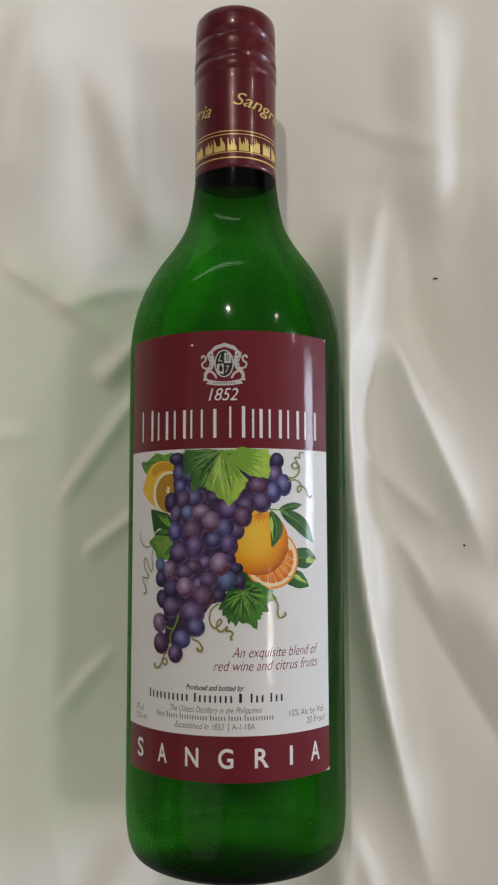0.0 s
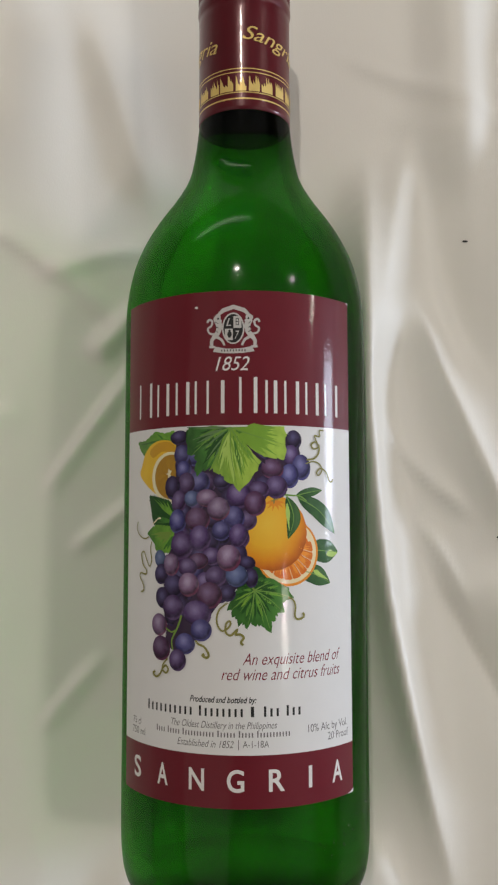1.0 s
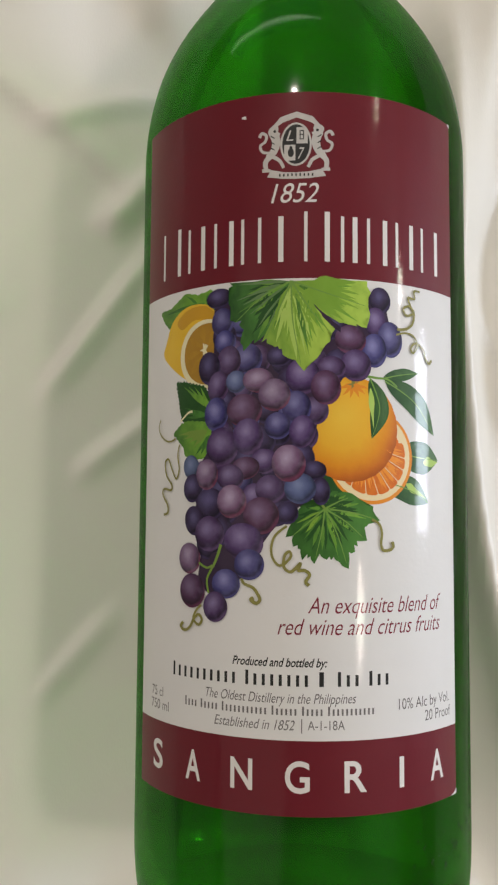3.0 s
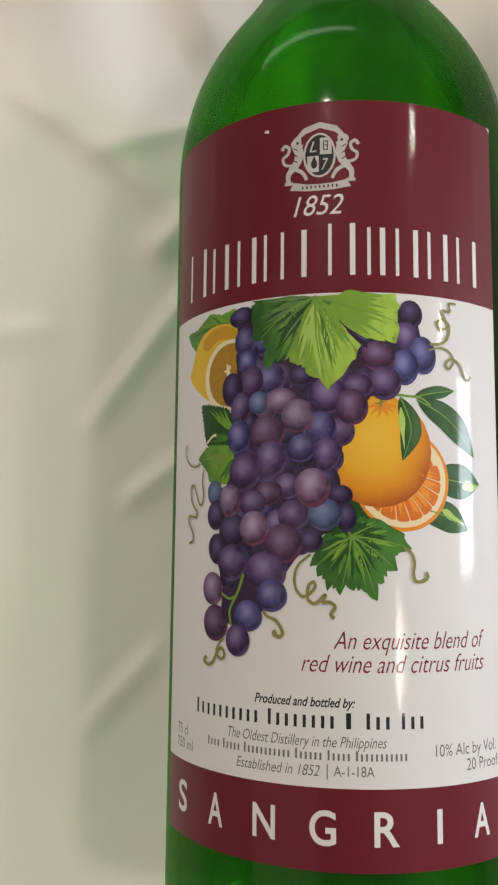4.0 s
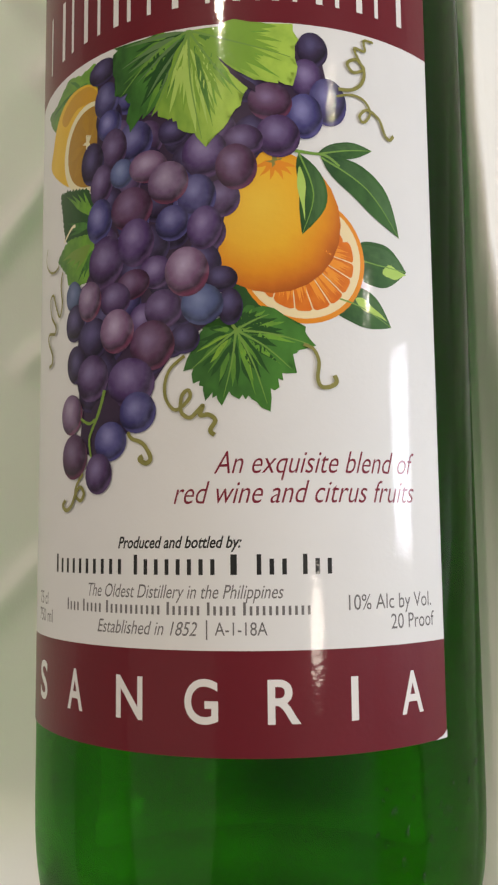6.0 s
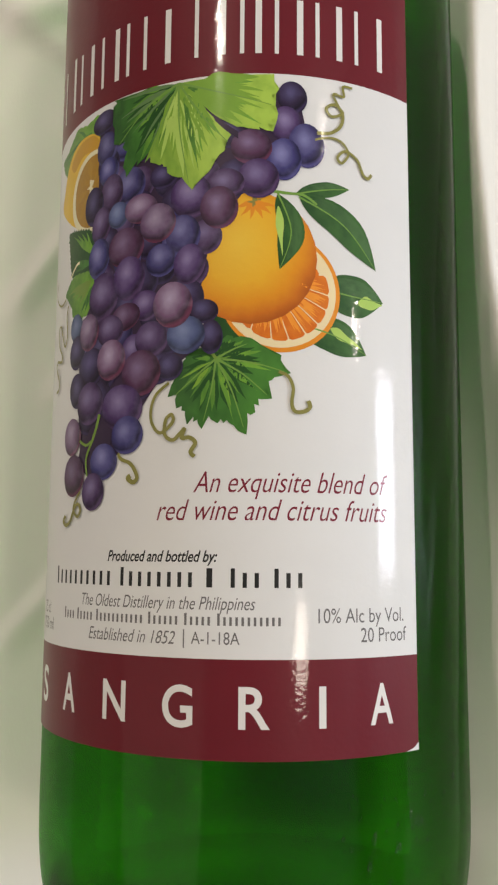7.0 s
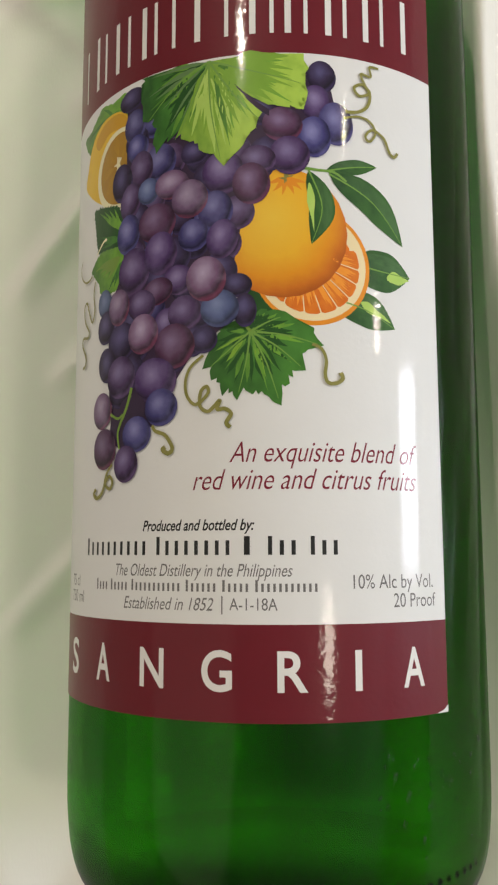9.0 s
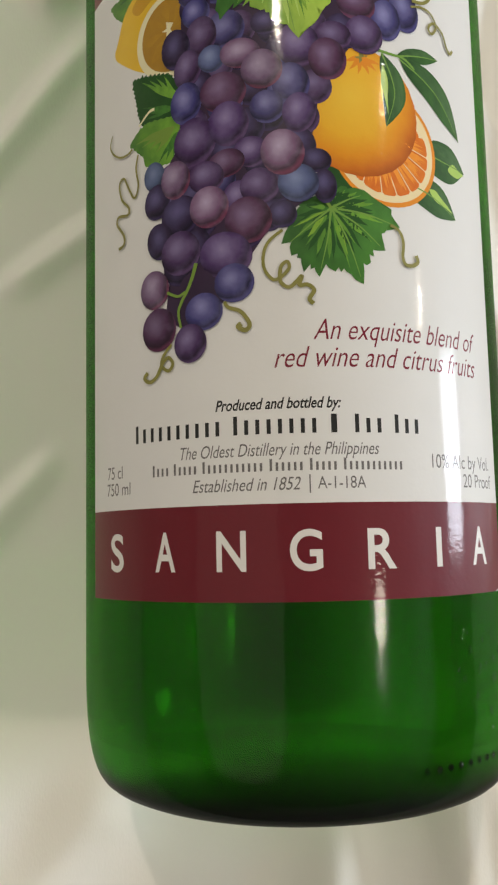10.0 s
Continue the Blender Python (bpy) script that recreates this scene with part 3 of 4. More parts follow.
# ---- the front label ----
front = Print(RL, 1.3e-6)
LEFT, RIGHT, LOW, HIGH = -43.6, 34.2, 48.6, 187.2
bm = rectangles([(LEFT, LOW, RIGHT, HIGH)])
for edge in (48.6 + 0.25, 187.2 - 0.25):
    bmesh.ops.bisect_plane(bm, geom=bm.verts[:] + bm.edges[:] + bm.faces[:], dist=1e-5, plane_co=(0, edge, 0), plane_no=(0, 1, 0))
label = front.lay("front_label", bm, PAPER, bottle, "glossy white paper label with fruit picture between maroon bands")
label.modifiers.new("paper", "SOLIDIFY").thickness = 0.00022
label.modifiers["paper"].offset = -1
front.lay("maroon_band", rectangles([(LEFT, 149.8, RIGHT, HIGH)]), MAROON, label, "maroon printed band")
front.lay("maroon_band", rectangles([(LEFT, LOW, RIGHT, 62.3)]), MAROON, label, "maroon printed band")

# crest: ribbon, two plain supporters, quartered oval shield, lower ribbon
front.lay("crest_ribbon", polygon([(-8.2, 180.6), (-6.8, 182.2), (-3.6, 183.2), (-0.4, 182.2), (1.0, 180.6), (0.4, 180.2), (-0.9, 181.1), (-3.6, 182.0), (-6.3, 181.1), (-7.6, 180.2)]), SILVER_INK, label)
for side in (-1, 1):
    c, m = -3.7, 176.9
    # each supporter: head, arched body, legs, foot and a looped tail
    for line, w0, w1 in (([(4.5, 2.2), (3.9, 0.4), (4.3, -1.4), (5.5, -2.8)], 1.9, 1.3), ([(5.0, -2.4), (6.0, -3.6), (5.9, -5.2)], 1.2, 0.8), ([(6.7, -5.3), (5.0, -5.4)], 0.7, 0.6),
                         ([(4.6, -2.6), (3.2, -3.5), (2.4, -5.0)], 0.8, 0.6), ([(4.0, 0.8), (3.4, 2.2)], 0.9, 0.7),
                         ([(5.0, -1.8), (6.6, -1.5), (7.1, -0.2), (6.1, 0.6), (5.9, 1.8), (6.8, 2.3), (7.3, 1.5)], 0.5, 0.65)):
        front.lay("crest_supporter", strip([(c + side * x, m + y) for x, y in line], w0, w1), SILVER_INK, label)
    front.lay("crest_head", polygon(ellipse(c + side * 4.4, m + 2.5, 1.15, 1.2, 0, 14, 0.12)), SILVER_INK, label)
    front.lay("crest_mark", polygon(ellipse(c + side * 4.2, m + 2.5, 0.28, 0.3, 0, 9)), BLACK_INK, label)
    for k in range(3):
        front.lay("crest_mark", strip([(c + side * 5.0, m + 1.6 - 1.2 * k), (c + side * 4.2, m + 1.1 - 1.2 * k)], 0.22, 0.18), BLACK_INK, label)
front.lay("crest_shield", polygon(ellipse(-3.7, 176.6, 3.1, 4.4)), SILVER_INK, label)
front.lay("crest_shield", polygon(ellipse(-3.7, 176.6, 2.7, 4.0)), BLACK_INK, label)
for x0, y0, x1, y1 in ((-3.6, 176.7, -1.4, 180.0), (-6.0, 173.3, -3.8, 176.5)):
    clipped = [(min(max(x, x0), x1), min(max(y, y0), y1)) for x, y in ellipse(-3.7, 176.6, 2.7, 4.0, 0, 60)]
    kept = [p for k, p in enumerate(clipped) if p != clipped[k - 1]]
    front.lay("crest_field", polygon(kept), SILVER_INK, label)
front.lay("crest_mark", rectangles([(-3.0, 177.5, -2.1, 179.4)]), BLACK_INK, label)
front.lay("crest_mark", rectangles([(-2.8, 177.7, -2.3, 178.4), (-2.8, 178.6, -2.3, 179.2)]), SILVER_INK, label)
front.lay("crest_mark", polygon(ellipse(-4.7, 174.9, 0.6, 0.9)), BLACK_INK, label)
front.lay("crest_mark", polygon(ellipse(-4.7, 175.9, 0.3, 0.35)), BLACK_INK, label)
writing(front, "crest_letter", "L", -5.6, -4.2, 177.3, 2.1, SILVER_INK, label, "silver slanted letter on black", 0.3)
writing(front, "crest_letter", "7", -3.3, -2.0, 173.6, 2.3, SILVER_INK, label, "silver slanted figure on black", 0.3)
front.lay("crest_ribbon", polygon([(-9.4, 170.2), (-8.6, 171.6), (-6.0, 171.0), (-3.7, 170.9), (-1.4, 171.0), (1.4, 171.6), (2.2, 170.2), (-1.0, 169.7), (-3.7, 169.6), (-6.4, 169.7)]), SILVER_INK, label)
for k in range(9):
    front.lay("motto_bar", rectangles([(-7.0 + 0.8 * k, 170.15, -6.7 + 0.8 * k, 170.7)]), BLACK_INK, label)
writing(front, "year", "1852", -8.6, 0.8, 164.9, 3.8, WHITE_INK, label, "year 1852 in white slanted figures", 0.3, 0.0)

# chipped and torn spots of the paper
front.lay("paper_chip", polygon(ellipse(-14.2, 182.9, 0.45, 0.4, 0, 9, 0.2)), WHITE_INK, label)
front.lay("paper_chip", polygon([(31.6, 48.6), (34.2, 48.6), (34.2, 49.7), (33.2, 49.0)]), PAPER, label)
front.lay("paper_chip", polygon([(33.2, 187.2), (34.2, 187.2), (34.2, 186.4)]), PAPER, label)

# brand name: a pair of plain upright bars for each character
CHAR = [(-36.7, -28.8), (-28.1, -22.3), (-21.3, -15.6), (-14.9, -12.6), (-11.8, -5.3), (-2.7, 3.7), (4.7, 9.0), (9.9, 15.6), (16.3, 22.0), (22.8, 29.5)]
for k, (a, b) in enumerate(CHAR):
    top = 163.0 if k in (0, 5) else 162.2
    w = b - a
    bars = [(a + 0.10 * w, 153.1, a + 0.10 * w + 0.65, top)]
    if w > 3:
        bars.append((b - 0.12 * w - 1.0, 153.1, b - 0.12 * w, top))
    for bar in bars:
        front.lay("brand_bar", rectangles([bar]), WHITE_INK, label)
        front.layer -= 1

front.layer = 5
# lemon with its leaf, beside the grapes


def rounded(points, steps=5):
    """A closed soft outline through the points."""
    n = len(points)
    out = []
    for k in range(n):
        a, b, c, d = (Vector(points[(k + j) % n]) for j in (-1, 0, 1, 2))
        for j in range(steps):
            t = j / steps
            out.append(tuple(0.5 * (2 * b + (c - a) * t + (2 * a - 5 * b + 4 * c - d) * t * t + (3 * b - a - 3 * c + d) * t ** 3)))
    return out


def gather(flats):
    """Several flat pieces as one, each a hair above the one before."""
    bm = bmesh.new()
    for k, piece in enumerate(flats):
        got = {v: bm.verts.new((v.co.x, v.co.y, v.co.z + 0.0004 * k)) for v in piece.verts}
        for f in piece.faces:
            bm.faces.new([got[v] for v in f.verts])
        piece.free()
    return bm


def fan_leaf(base, tips, notch, mat, shades, top=149.6, label_=""):
    """A lobed leaf: (degrees, length) of each lobe's tip round the base; notched and toothed between them, with drawn strokes from the base outwards.
    shades: (material, number of strokes' share, width)."""
    deg = [t[0] for t in tips]

    def reach(d):
        return float(np.interp(d, deg, [t[1] for t in tips]))

    def at(d, r):
        x, y = base[0] + r * math.cos(math.radians(d)), base[1] + r * math.sin(math.radians(d))
        return (x, min(y, top))
    rim = []
    for (d0, r0), (d1, r1) in zip(tips, tips[1:]):
        span = math.radians(abs(d1 - d0)) * (r0 + r1) / 2
        teeth = max(2, round(span / 0.95))
        rim.append(at(d0, r0))
        for j in range(1, teeth):
            f = j / teeth
            dip = 1 - notch * math.sin(math.pi * f) * random.uniform(0.7, 1.2)
            r = (r0 + (r1 - r0) * f) * dip
            rim.append(at(d0 + (d1 - d0) * (f - 0.35 / teeth), r * random.uniform(0.945, 0.965)))
            rim.append(at(d0 + (d1 - d0) * f, r * random.uniform(1.0, 1.035)))
    rim.append(at(*tips[-1]))
    kept = [p for k, p in enumerate(rim) if k == 0 or math.dist(p, rim[k - 1]) > 0.02]
    closed = tips[-1][0] - tips[0][0] > 340
    front.lay("vine_leaf", polygon(kept if closed else [base, *kept]), mat, label, label_)
    for tone, count, wide in shades:
        made = []
        for k in range(count):
            d = deg[0] + (deg[-1] - deg[0]) * (k + random.uniform(0.15, 0.85)) / count
            r = reach(d) * (1 - notch) * 0.94
            a, c = at(d, r * random.uniform(0.04, 0.40)), at(d + random.uniform(-3, 3), r * random.uniform(0.72, 0.99))
            if math.dist(a, c) > 0.6 and max(a[1], c[1]) < top - 0.3:
                made.append(wedge(a, c, wide * random.uniform(0.6, 1.3), random.uniform(0.5, 0.9)))
        if made:
            front.lay("leaf_stroke", gather(made), tone, label)


def blade_leaf(x0, y0, x1, y1, wide, bend=0.06, glow=None):
    """A pointed citrus leaf from its stalk to its tip: one half in light, one in shade, and the rib between."""
    d = Vector((x1 - x0, y1 - y0))
    up = Vector((-d.y, d.x))
    ts = np.linspace(0, 1, 13)
    mid = [Vector((x0, y0)) + d * t + up * bend * math.sin(math.pi * t) for t in ts]
    half = [up.normalized() * wide / 2 * math.sin(math.pi * t ** 0.9) ** 0.85 * (1 + 0.05 * math.sin(11 * t)) for t in ts]
    front.lay("citrus_leaf", polygon([tuple(m + v) for m, v in zip(mid, half)] + [tuple(m - v) for m, v in list(zip(mid, half))[11:0:-1]]), LEAF_DARK, label)
    front.lay("leaf_half", polygon([tuple(m) for m in mid[1:12]] + [tuple(m + v * 0.82) for m, v in list(zip(mid, half))[10:1:-1]]), LEAF_CITRUS, label)
    if glow:
        f0, f1, w, side = glow
        i0, i1 = mid[round(f0 * 12)], mid[round(f1 * 12)]
        off = half[6] * side
        front.lay("leaf_light", wedge(tuple(i0 + off), tuple(i1 + off * 0.5), w), LEAF_LIGHT if w > 1 else LEAF_MID, label)
    front.lay("leaf_vein", strip([tuple(mid[0]), tuple(mid[6]), tuple(mid[12])], 0.30, 0.08), VEIN, label)


front.lay("lemon_leaf", polygon(serrated([(-36.7, 146.4), (-32.8, 146.6), (-28.1, 149.0), (-24.8, 148.2), (-21.1, 148.8), (-20.6, 143.0), (-33.1, 142.2), (-35.4, 144.3)], 1.6, 0.2)), LEAF_MID, label)
front.lay("leaf_stroke", gather([wedge((-23.0, 146.4), (-35.2, 145.6), 0.8), wedge((-25.0, 146.6), (-28.0, 148.6), 0.6), wedge((-22.5, 146.6), (-22.0, 148.4), 0.6)]), LEAF_LOW, label)
front.lay("lemon_peel", polygon(rounded([(-35.4, 137.2), (-34.4, 139.6), (-32.6, 143.2), (-29.4, 145.6), (-25.4, 146.4), (-21.4, 145.4), (-18.5, 141.0), (-18.5, 131.5), (-24.0, 130.2), (-28.4, 131.6), (-33.2, 134.8)])), LEMON, label)
front.lay("lemon_shade", polygon(rounded([(-30.6, 143.4), (-27.2, 145.6), (-22.4, 145.6), (-20.0, 142.6), (-25.4, 143.2), (-29.0, 141.6)])), LEMON_SHADE, label)
front.lay("lemon_pith", polygon(ellipse(-22.4, 135.9, 7.1, 7.1, 0.12, 40)), LEMON_PITH, label)
front.lay("lemon_pulp", polygon(ellipse(-22.1, 136.0, 6.2, 6.2, 0.12, 36)), LEMON_PULP, label)
front.lay("lemon_segment", gather([wedge((-22.6 + 1.2 * math.cos(a), 136.6 + 1.2 * math.sin(a)), (-22.2 + 5.7 * math.cos(a), 136.1 + 5.7 * math.sin(a)), 1.5, 1.3) for a in np.linspace(0.4, 6.0, 9)]), LEMON_FLESH, label)
front.lay("lemon_core", polygon([(-22.9 + (1.5 if k % 2 else 0.5) * math.cos(k * math.pi / 5) * 0.8, 136.8 + (1.5 if k % 2 else 0.5) * math.sin(k * math.pi / 5)) for k in range(10)]), LEMON_PITH, label)
# small vine leaves beside the cluster
front.lay("vine_leaf", polygon(serrated([(-30.6, 130.9), (-28.0, 130.6), (-22.8, 129.4), (-20.3, 126.3), (-20.0, 122.2), (-23.5, 122.0), (-28.7, 122.9), (-29.3, 125.2), (-30.0, 128.3)], 0.9, 0.4)), LEAF_SHADE, label)
front.lay("leaf_stroke", gather([wedge((-21.5, 125.0), (-28.6 + 1.6 * k, 130.0 - 0.2 * k), 0.9) for k in range(4)]), LEAF_MID, label)
front.lay("leaf_stroke", gather([wedge((-22.0, 123.6), (-28.4, 125.6 - 1.1 * k), 0.7) for k in range(3)]), LEAF_LOW, label)
front.lay("vine_leaf", polygon(serrated([(-31.4, 120.4), (-29.4, 121.9), (-27.5, 122.7), (-22.9, 122.4), (-19.8, 121.1), (-21.0, 118.2), (-22.6, 115.2), (-25.2, 114.9), (-27.9, 115.9), (-28.3, 117.5)], 1.2, 0.25)), LEAF_MID, label)
front.lay("leaf_stroke", gather([wedge((-22.0, 120.6), (-30.0 + 1.5 * k, 120.0 - 0.9 * k), 1.0) for k in range(4)]), STEM_INK, label)
front.lay("leaf_stroke", gather([wedge((-21.4, 119.6), (-25.0 + 1.4 * k, 115.6), 0.9) for k in range(3)]), LEAF_LOW, label)
front.lay("leaf_stalk", strip([(-29.2, 122.8), (-27.0, 124.4), (-25.8, 124.6)], 0.3, 0.55), LEMON_PITH, label)

# orange slice, orange and its leaves
front.lay("vine_leaf", polygon(serrated([(0.2, 109.4), (2.2, 112.0), (5.2, 110.4), (7.4, 107.4), (3.0, 105.0), (1.2, 105.6)], 1.4, 0.2)), LEAF_SHADE, label)
blade_leaf(17.6, 116.2, 28.2, 115.2, 6.8, -0.02, (0.55, 0.97, 1.9, -0.25))
blade_leaf(14.0, 110.6, 25.0, 106.6, 5.6, 0.05, (0.45, 0.95, 1.3, 0.30))
SC = Vector((11.5, 115.3))
front.lay("slice_rind", polygon(ellipse(SC.x, SC.y, 9.1, 9.1, 0, 48)), RIND, label)
front.lay("slice_pith", polygon(ellipse(SC.x - 0.1, SC.y + 0.1, 8.55, 8.5, 0, 48)), PITH, label)
hub = Vector((9.4, 117.6))
turn_ = -150.0
while turn_ < 30:
    wide_ = random.uniform(17, 27)
    a0, a1 = math.radians(turn_ + 0.8), math.radians(turn_ + wide_ - 0.8)
    far_ = 7.35 if turn_ < 5 else 6.6
    rim = [tuple(SC + far_ * (1 - 0.03 * (j in (0, 6))) * Vector((math.cos(a0 + (a1 - a0) * j / 6), math.sin(a0 + (a1 - a0) * j / 6)))) for j in range(7)]
    inner = [tuple(hub + 0.2 * (Vector(rim[-1]) - hub)), tuple(hub + 0.2 * (Vector(rim[0]) - hub))]
    front.lay("slice_segment", polygon(rim + inner), PULP, label)
    grains = []
    for k in range(7 if turn_ < 0 else 0):
        a = a0 + (a1 - a0) * random.uniform(0.12, 0.88)
        p = SC + random.uniform(5.6, 7.0) * Vector((math.cos(a), math.sin(a)))
        grains.append(wedge(tuple(hub.lerp(p, random.uniform(0.45, 0.75))), tuple(p), random.uniform(0.25, 0.5)))
    if grains:
        front.lay("slice_vesicle", gather(grains), PULP_LIGHT, label)
    turn_ += wide_
front.lay("orange", disc(7.0, 120.6, 10.0, 10.2), ORANGE, label, "printed whole orange")
front.lay("orange_dimple", gather([wedge((7.6, 129.2), (7.6 + 3.2 * math.cos(a), 129.0 + 2.6 * math.sin(a)), 0.8) for a in (-2.9, -2.3, -1.8, -1.2, -0.7, -0.2)]), RIND, label)
front.lay("orange_calyx", polygon([(7.6 + (1.3 if k % 2 else 0.5) * math.cos(k * math.pi / 5), 129.2 + 0.7 * (1.3 if k % 2 else 0.5) * math.sin(k * math.pi / 5)) for k in range(10)]), OLIVE_INK, label)
front.lay("orange_stem", strip([(8.0, 131.2), (7.6, 130.2), (7.6, 129.3)], 0.5, 0.7), OLIVE_INK, label)
front.lay("leaf_stalk", strip([(9.4, 131.0), (12.4, 130.7), (15.0, 130.5), (17.0, 129.2)], 0.5, 0.35), VEIN, label)
blade_leaf(13.6, 130.6, 22.3, 132.3, 2.6, 0.02)
blade_leaf(14.2, 130.2, 26.9, 120.1, 5.2, 0.09)
blade_leaf(11.0, 130.6, 11.3, 118.8, 4.3, 0.16, (0.2, 0.85, 1.05, -0.45))

# lower vine leaf
fan_leaf((2.0, 105.3), [(-188, 5.2), (-172, 5.3), (-144, 9.2), (-130, 9.4), (-114, 10.6), (-101, 10.6), (-88, 9.6), (-68, 12.2), (-54, 9.9), (-36, 10.2), (-27, 8.8), (-11, 11.2), (3, 9.6), (30, 6.0), (66, 3.8), (100, 2.0)], 0.10, LEAF_LOW,
         ((LEAF_SHADE, 22, 1.1), (LEAF_MID, 16, 0.7), (LEAF_FRESH, 6, 0.6)), 149.6, "printed green vine leaf")
for d, r in ((-11, 10.2), (-36, 9.2), (-68, 11.0), (-101, 9.4), (-140, 8.2), (25, 5.0)):
    tip = (2.0 + r * math.cos(math.radians(d)), 105.3 + r * math.sin(math.radians(d)))
    front.lay("leaf_vein", strip([(2.0, 105.3), ((2.0 + tip[0]) / 2 + 0.3, (105.3 + tip[1]) / 2 + 0.3), tip], 0.38, 0.08), VEIN, label)
front.lay("leaf_stalk", strip([(0.0, 109.6), (0.8, 107.2), (2.0, 105.3)], 0.4, 0.5), STEM_INK, label)

# grape cluster: dark ground, packed back grapes, then the ones in front
front.lay("cluster_ground", polygon([(-20.5, 146.0), (-12.0, 148.0), (14.0, 147.0), (16.0, 138.0), (6.0, 131.0), (1.0, 124.0), (-0.5, 116.0), (-1.0, 107.0), (-7.0, 102.5), (-11.0, 97.0), (-13.0, 93.0), (-19.0, 87.5), (-24.0, 90.5), (-23.0, 97.0), (-23.5, 104.0), (-25.0, 112.0), (-20.5, 118.0), (-19.0, 126.0), (-20.5, 132.0)]), GRAPE_DARK, label)


def grape(u, y, rx, ry, mat):
    front.lay("grape", disc(u, y, rx * 1.05, ry * 1.05, random.uniform(-0.25, 0.25)), mat, label)


def half_width(y):
    """The cluster's left and right edge at the height y."""
    left = -19.0 if y > 128 else -20.0 if y > 114 else -23.0
    right = np.interp(y, [88, 96, 104, 116, 126, 136], [-16, -12, -6, -2, 1, 6])
    return left, right


placed = []
for k in range(700):
    y = random.uniform(97, 142)
    a, b = half_width(y)
    u = random.uniform(a, b)
    if all(math.hypot(u - p, y - q) > 3.6 for p, q in placed):
        placed.append((u, y))
placed.sort(key=lambda p: -p[1])
for u, y in placed:
    r = random.uniform(2.2, 2.8)
    grape(u, y, r, r * 1.05, random.choice((GRAPE_DEEP, GRAPE_DEEP, GRAPE, GRAPE_BLUE)))
V, B, P, S, M, D = GRAPE, GRAPE_BLUE, GRAPE_PINK, GRAPE_STEEL, GRAPE_MAROON, GRAPE_DEEP
UPPER_GRAPES = ((13.2, 146.0, 2.2, 2.5, D), (12.3, 141.5, 2.4, 2.9, V), (15.4, 138.4, 2.7, 3.4, B), (11.9, 136.0, 2.6, 3.2, B), (7.0, 137.9, 3.0, 2.7, M), (8.1, 132.9, 3.0, 3.0, V),
                (3.2, 132.2, 2.7, 2.3, V), (-2.2, 130.6, 3.2, 3.4, V), (2.2, 128.5, 2.8, 3.2, M), (-6.8, 134.5, 2.3, 2.0, D))
LEFT_GRAPES = ((-19.4, 146.8, 2.8, 1.9, D), (-18.5, 141.9, 2.4, 2.8, B), (-17.9, 137.9, 2.3, 2.3, B), (-13.2, 134.2, 3.0, 3.0, B), (-17.1, 133.8, 2.5, 3.2, V), (-21.5, 132.9, 2.5, 3.2, D), (-19.4, 129.1, 2.3, 3.0, V),
               (-15.4, 129.9, 2.1, 2.1, S), (-10.9, 130.0, 3.0, 2.3, P), (-3.4, 124.6, 2.7, 3.1, B))
MIDDLE_GRAPES = ((-19.8, 123.7, 2.6, 3.2, B), (-13.7, 124.2, 3.5, 3.1, M), (-7.0, 121.1, 2.5, 2.5, B), (-2.3, 120.0, 2.4, 3.0, V), (-18.4, 117.2, 3.4, 3.7, V), (-12.9, 119.1, 3.0, 3.4, V), (0.0, 112.5, 2.2, 1.8, D),
                 (1.2, 108.6, 1.7, 2.5, D), (-9.5, 114.3, 2.6, 2.3, V), (-13.4, 113.0, 2.8, 2.1, M), (-25.8, 113.4, 2.0, 2.3, S), (-16.6, 111.3, 2.8, 2.4, V))
LOWER_GRAPES = ((-8.4, 108.9, 2.8, 2.7, V), (-2.7, 109.1, 2.9, 2.8, S), (-25.3, 109.2, 2.4, 2.7, D), (-21.0, 106.0, 3.3, 3.1, D), (-5.2, 104.4, 2.1, 2.0, D), (-10.2, 103.9, 3.4, 3.4, M), (-24.8, 102.8, 2.4, 2.8, D),
                (-21.1, 100.3, 3.3, 3.3, V), (-13.7, 98.9, 3.9, 3.4, V), (-12.5, 94.6, 2.9, 2.8, B))
for u, y, rx, ry, mat in UPPER_GRAPES + LEFT_GRAPES + MIDDLE_GRAPES + LOWER_GRAPES:
    grape(u, y, rx, ry, mat)
for u, y, rx, ry, mat in ((-7.7, 127.1, 3.0, 3.0, P), (-4.9, 113.9, 3.1, 3.4, P), (-21.8, 111.9, 2.5, 2.9, P), (-16.2, 106.6, 3.0, 3.1, P)):
    grape(u, y, rx, ry, mat)
front.lay("grape_gap", polygon(ellipse(-18.4, 94.6, 3.0, 2.6, 0.3)), GRAPE_DARK, label)
for u, y, rx, ry, mat in ((-26.0, 95.4, 2.7, 2.9, P), (-25.2, 89.1, 3.1, 3.2, M), (-17.3, 90.8, 2.9, 2.7, B), (-19.6, 86.3, 2.6, 2.8, V)):
    grape(u, y, rx, ry, mat)
front.lay("grape_stem", strip([(-18.4, 98.3), (-19.0, 96.4), (-19.9, 94.4), (-20.9, 92.8), (-21.5, 91.2), (-21.1, 88.8)], 0.6, 0.4), STEM_INK, label)
front.lay("grape_stem", strip([(-23.5, 94.6), (-21.6, 93.7), (-20.3, 94.2)], 0.45, 0.4), STEM_INK, label)

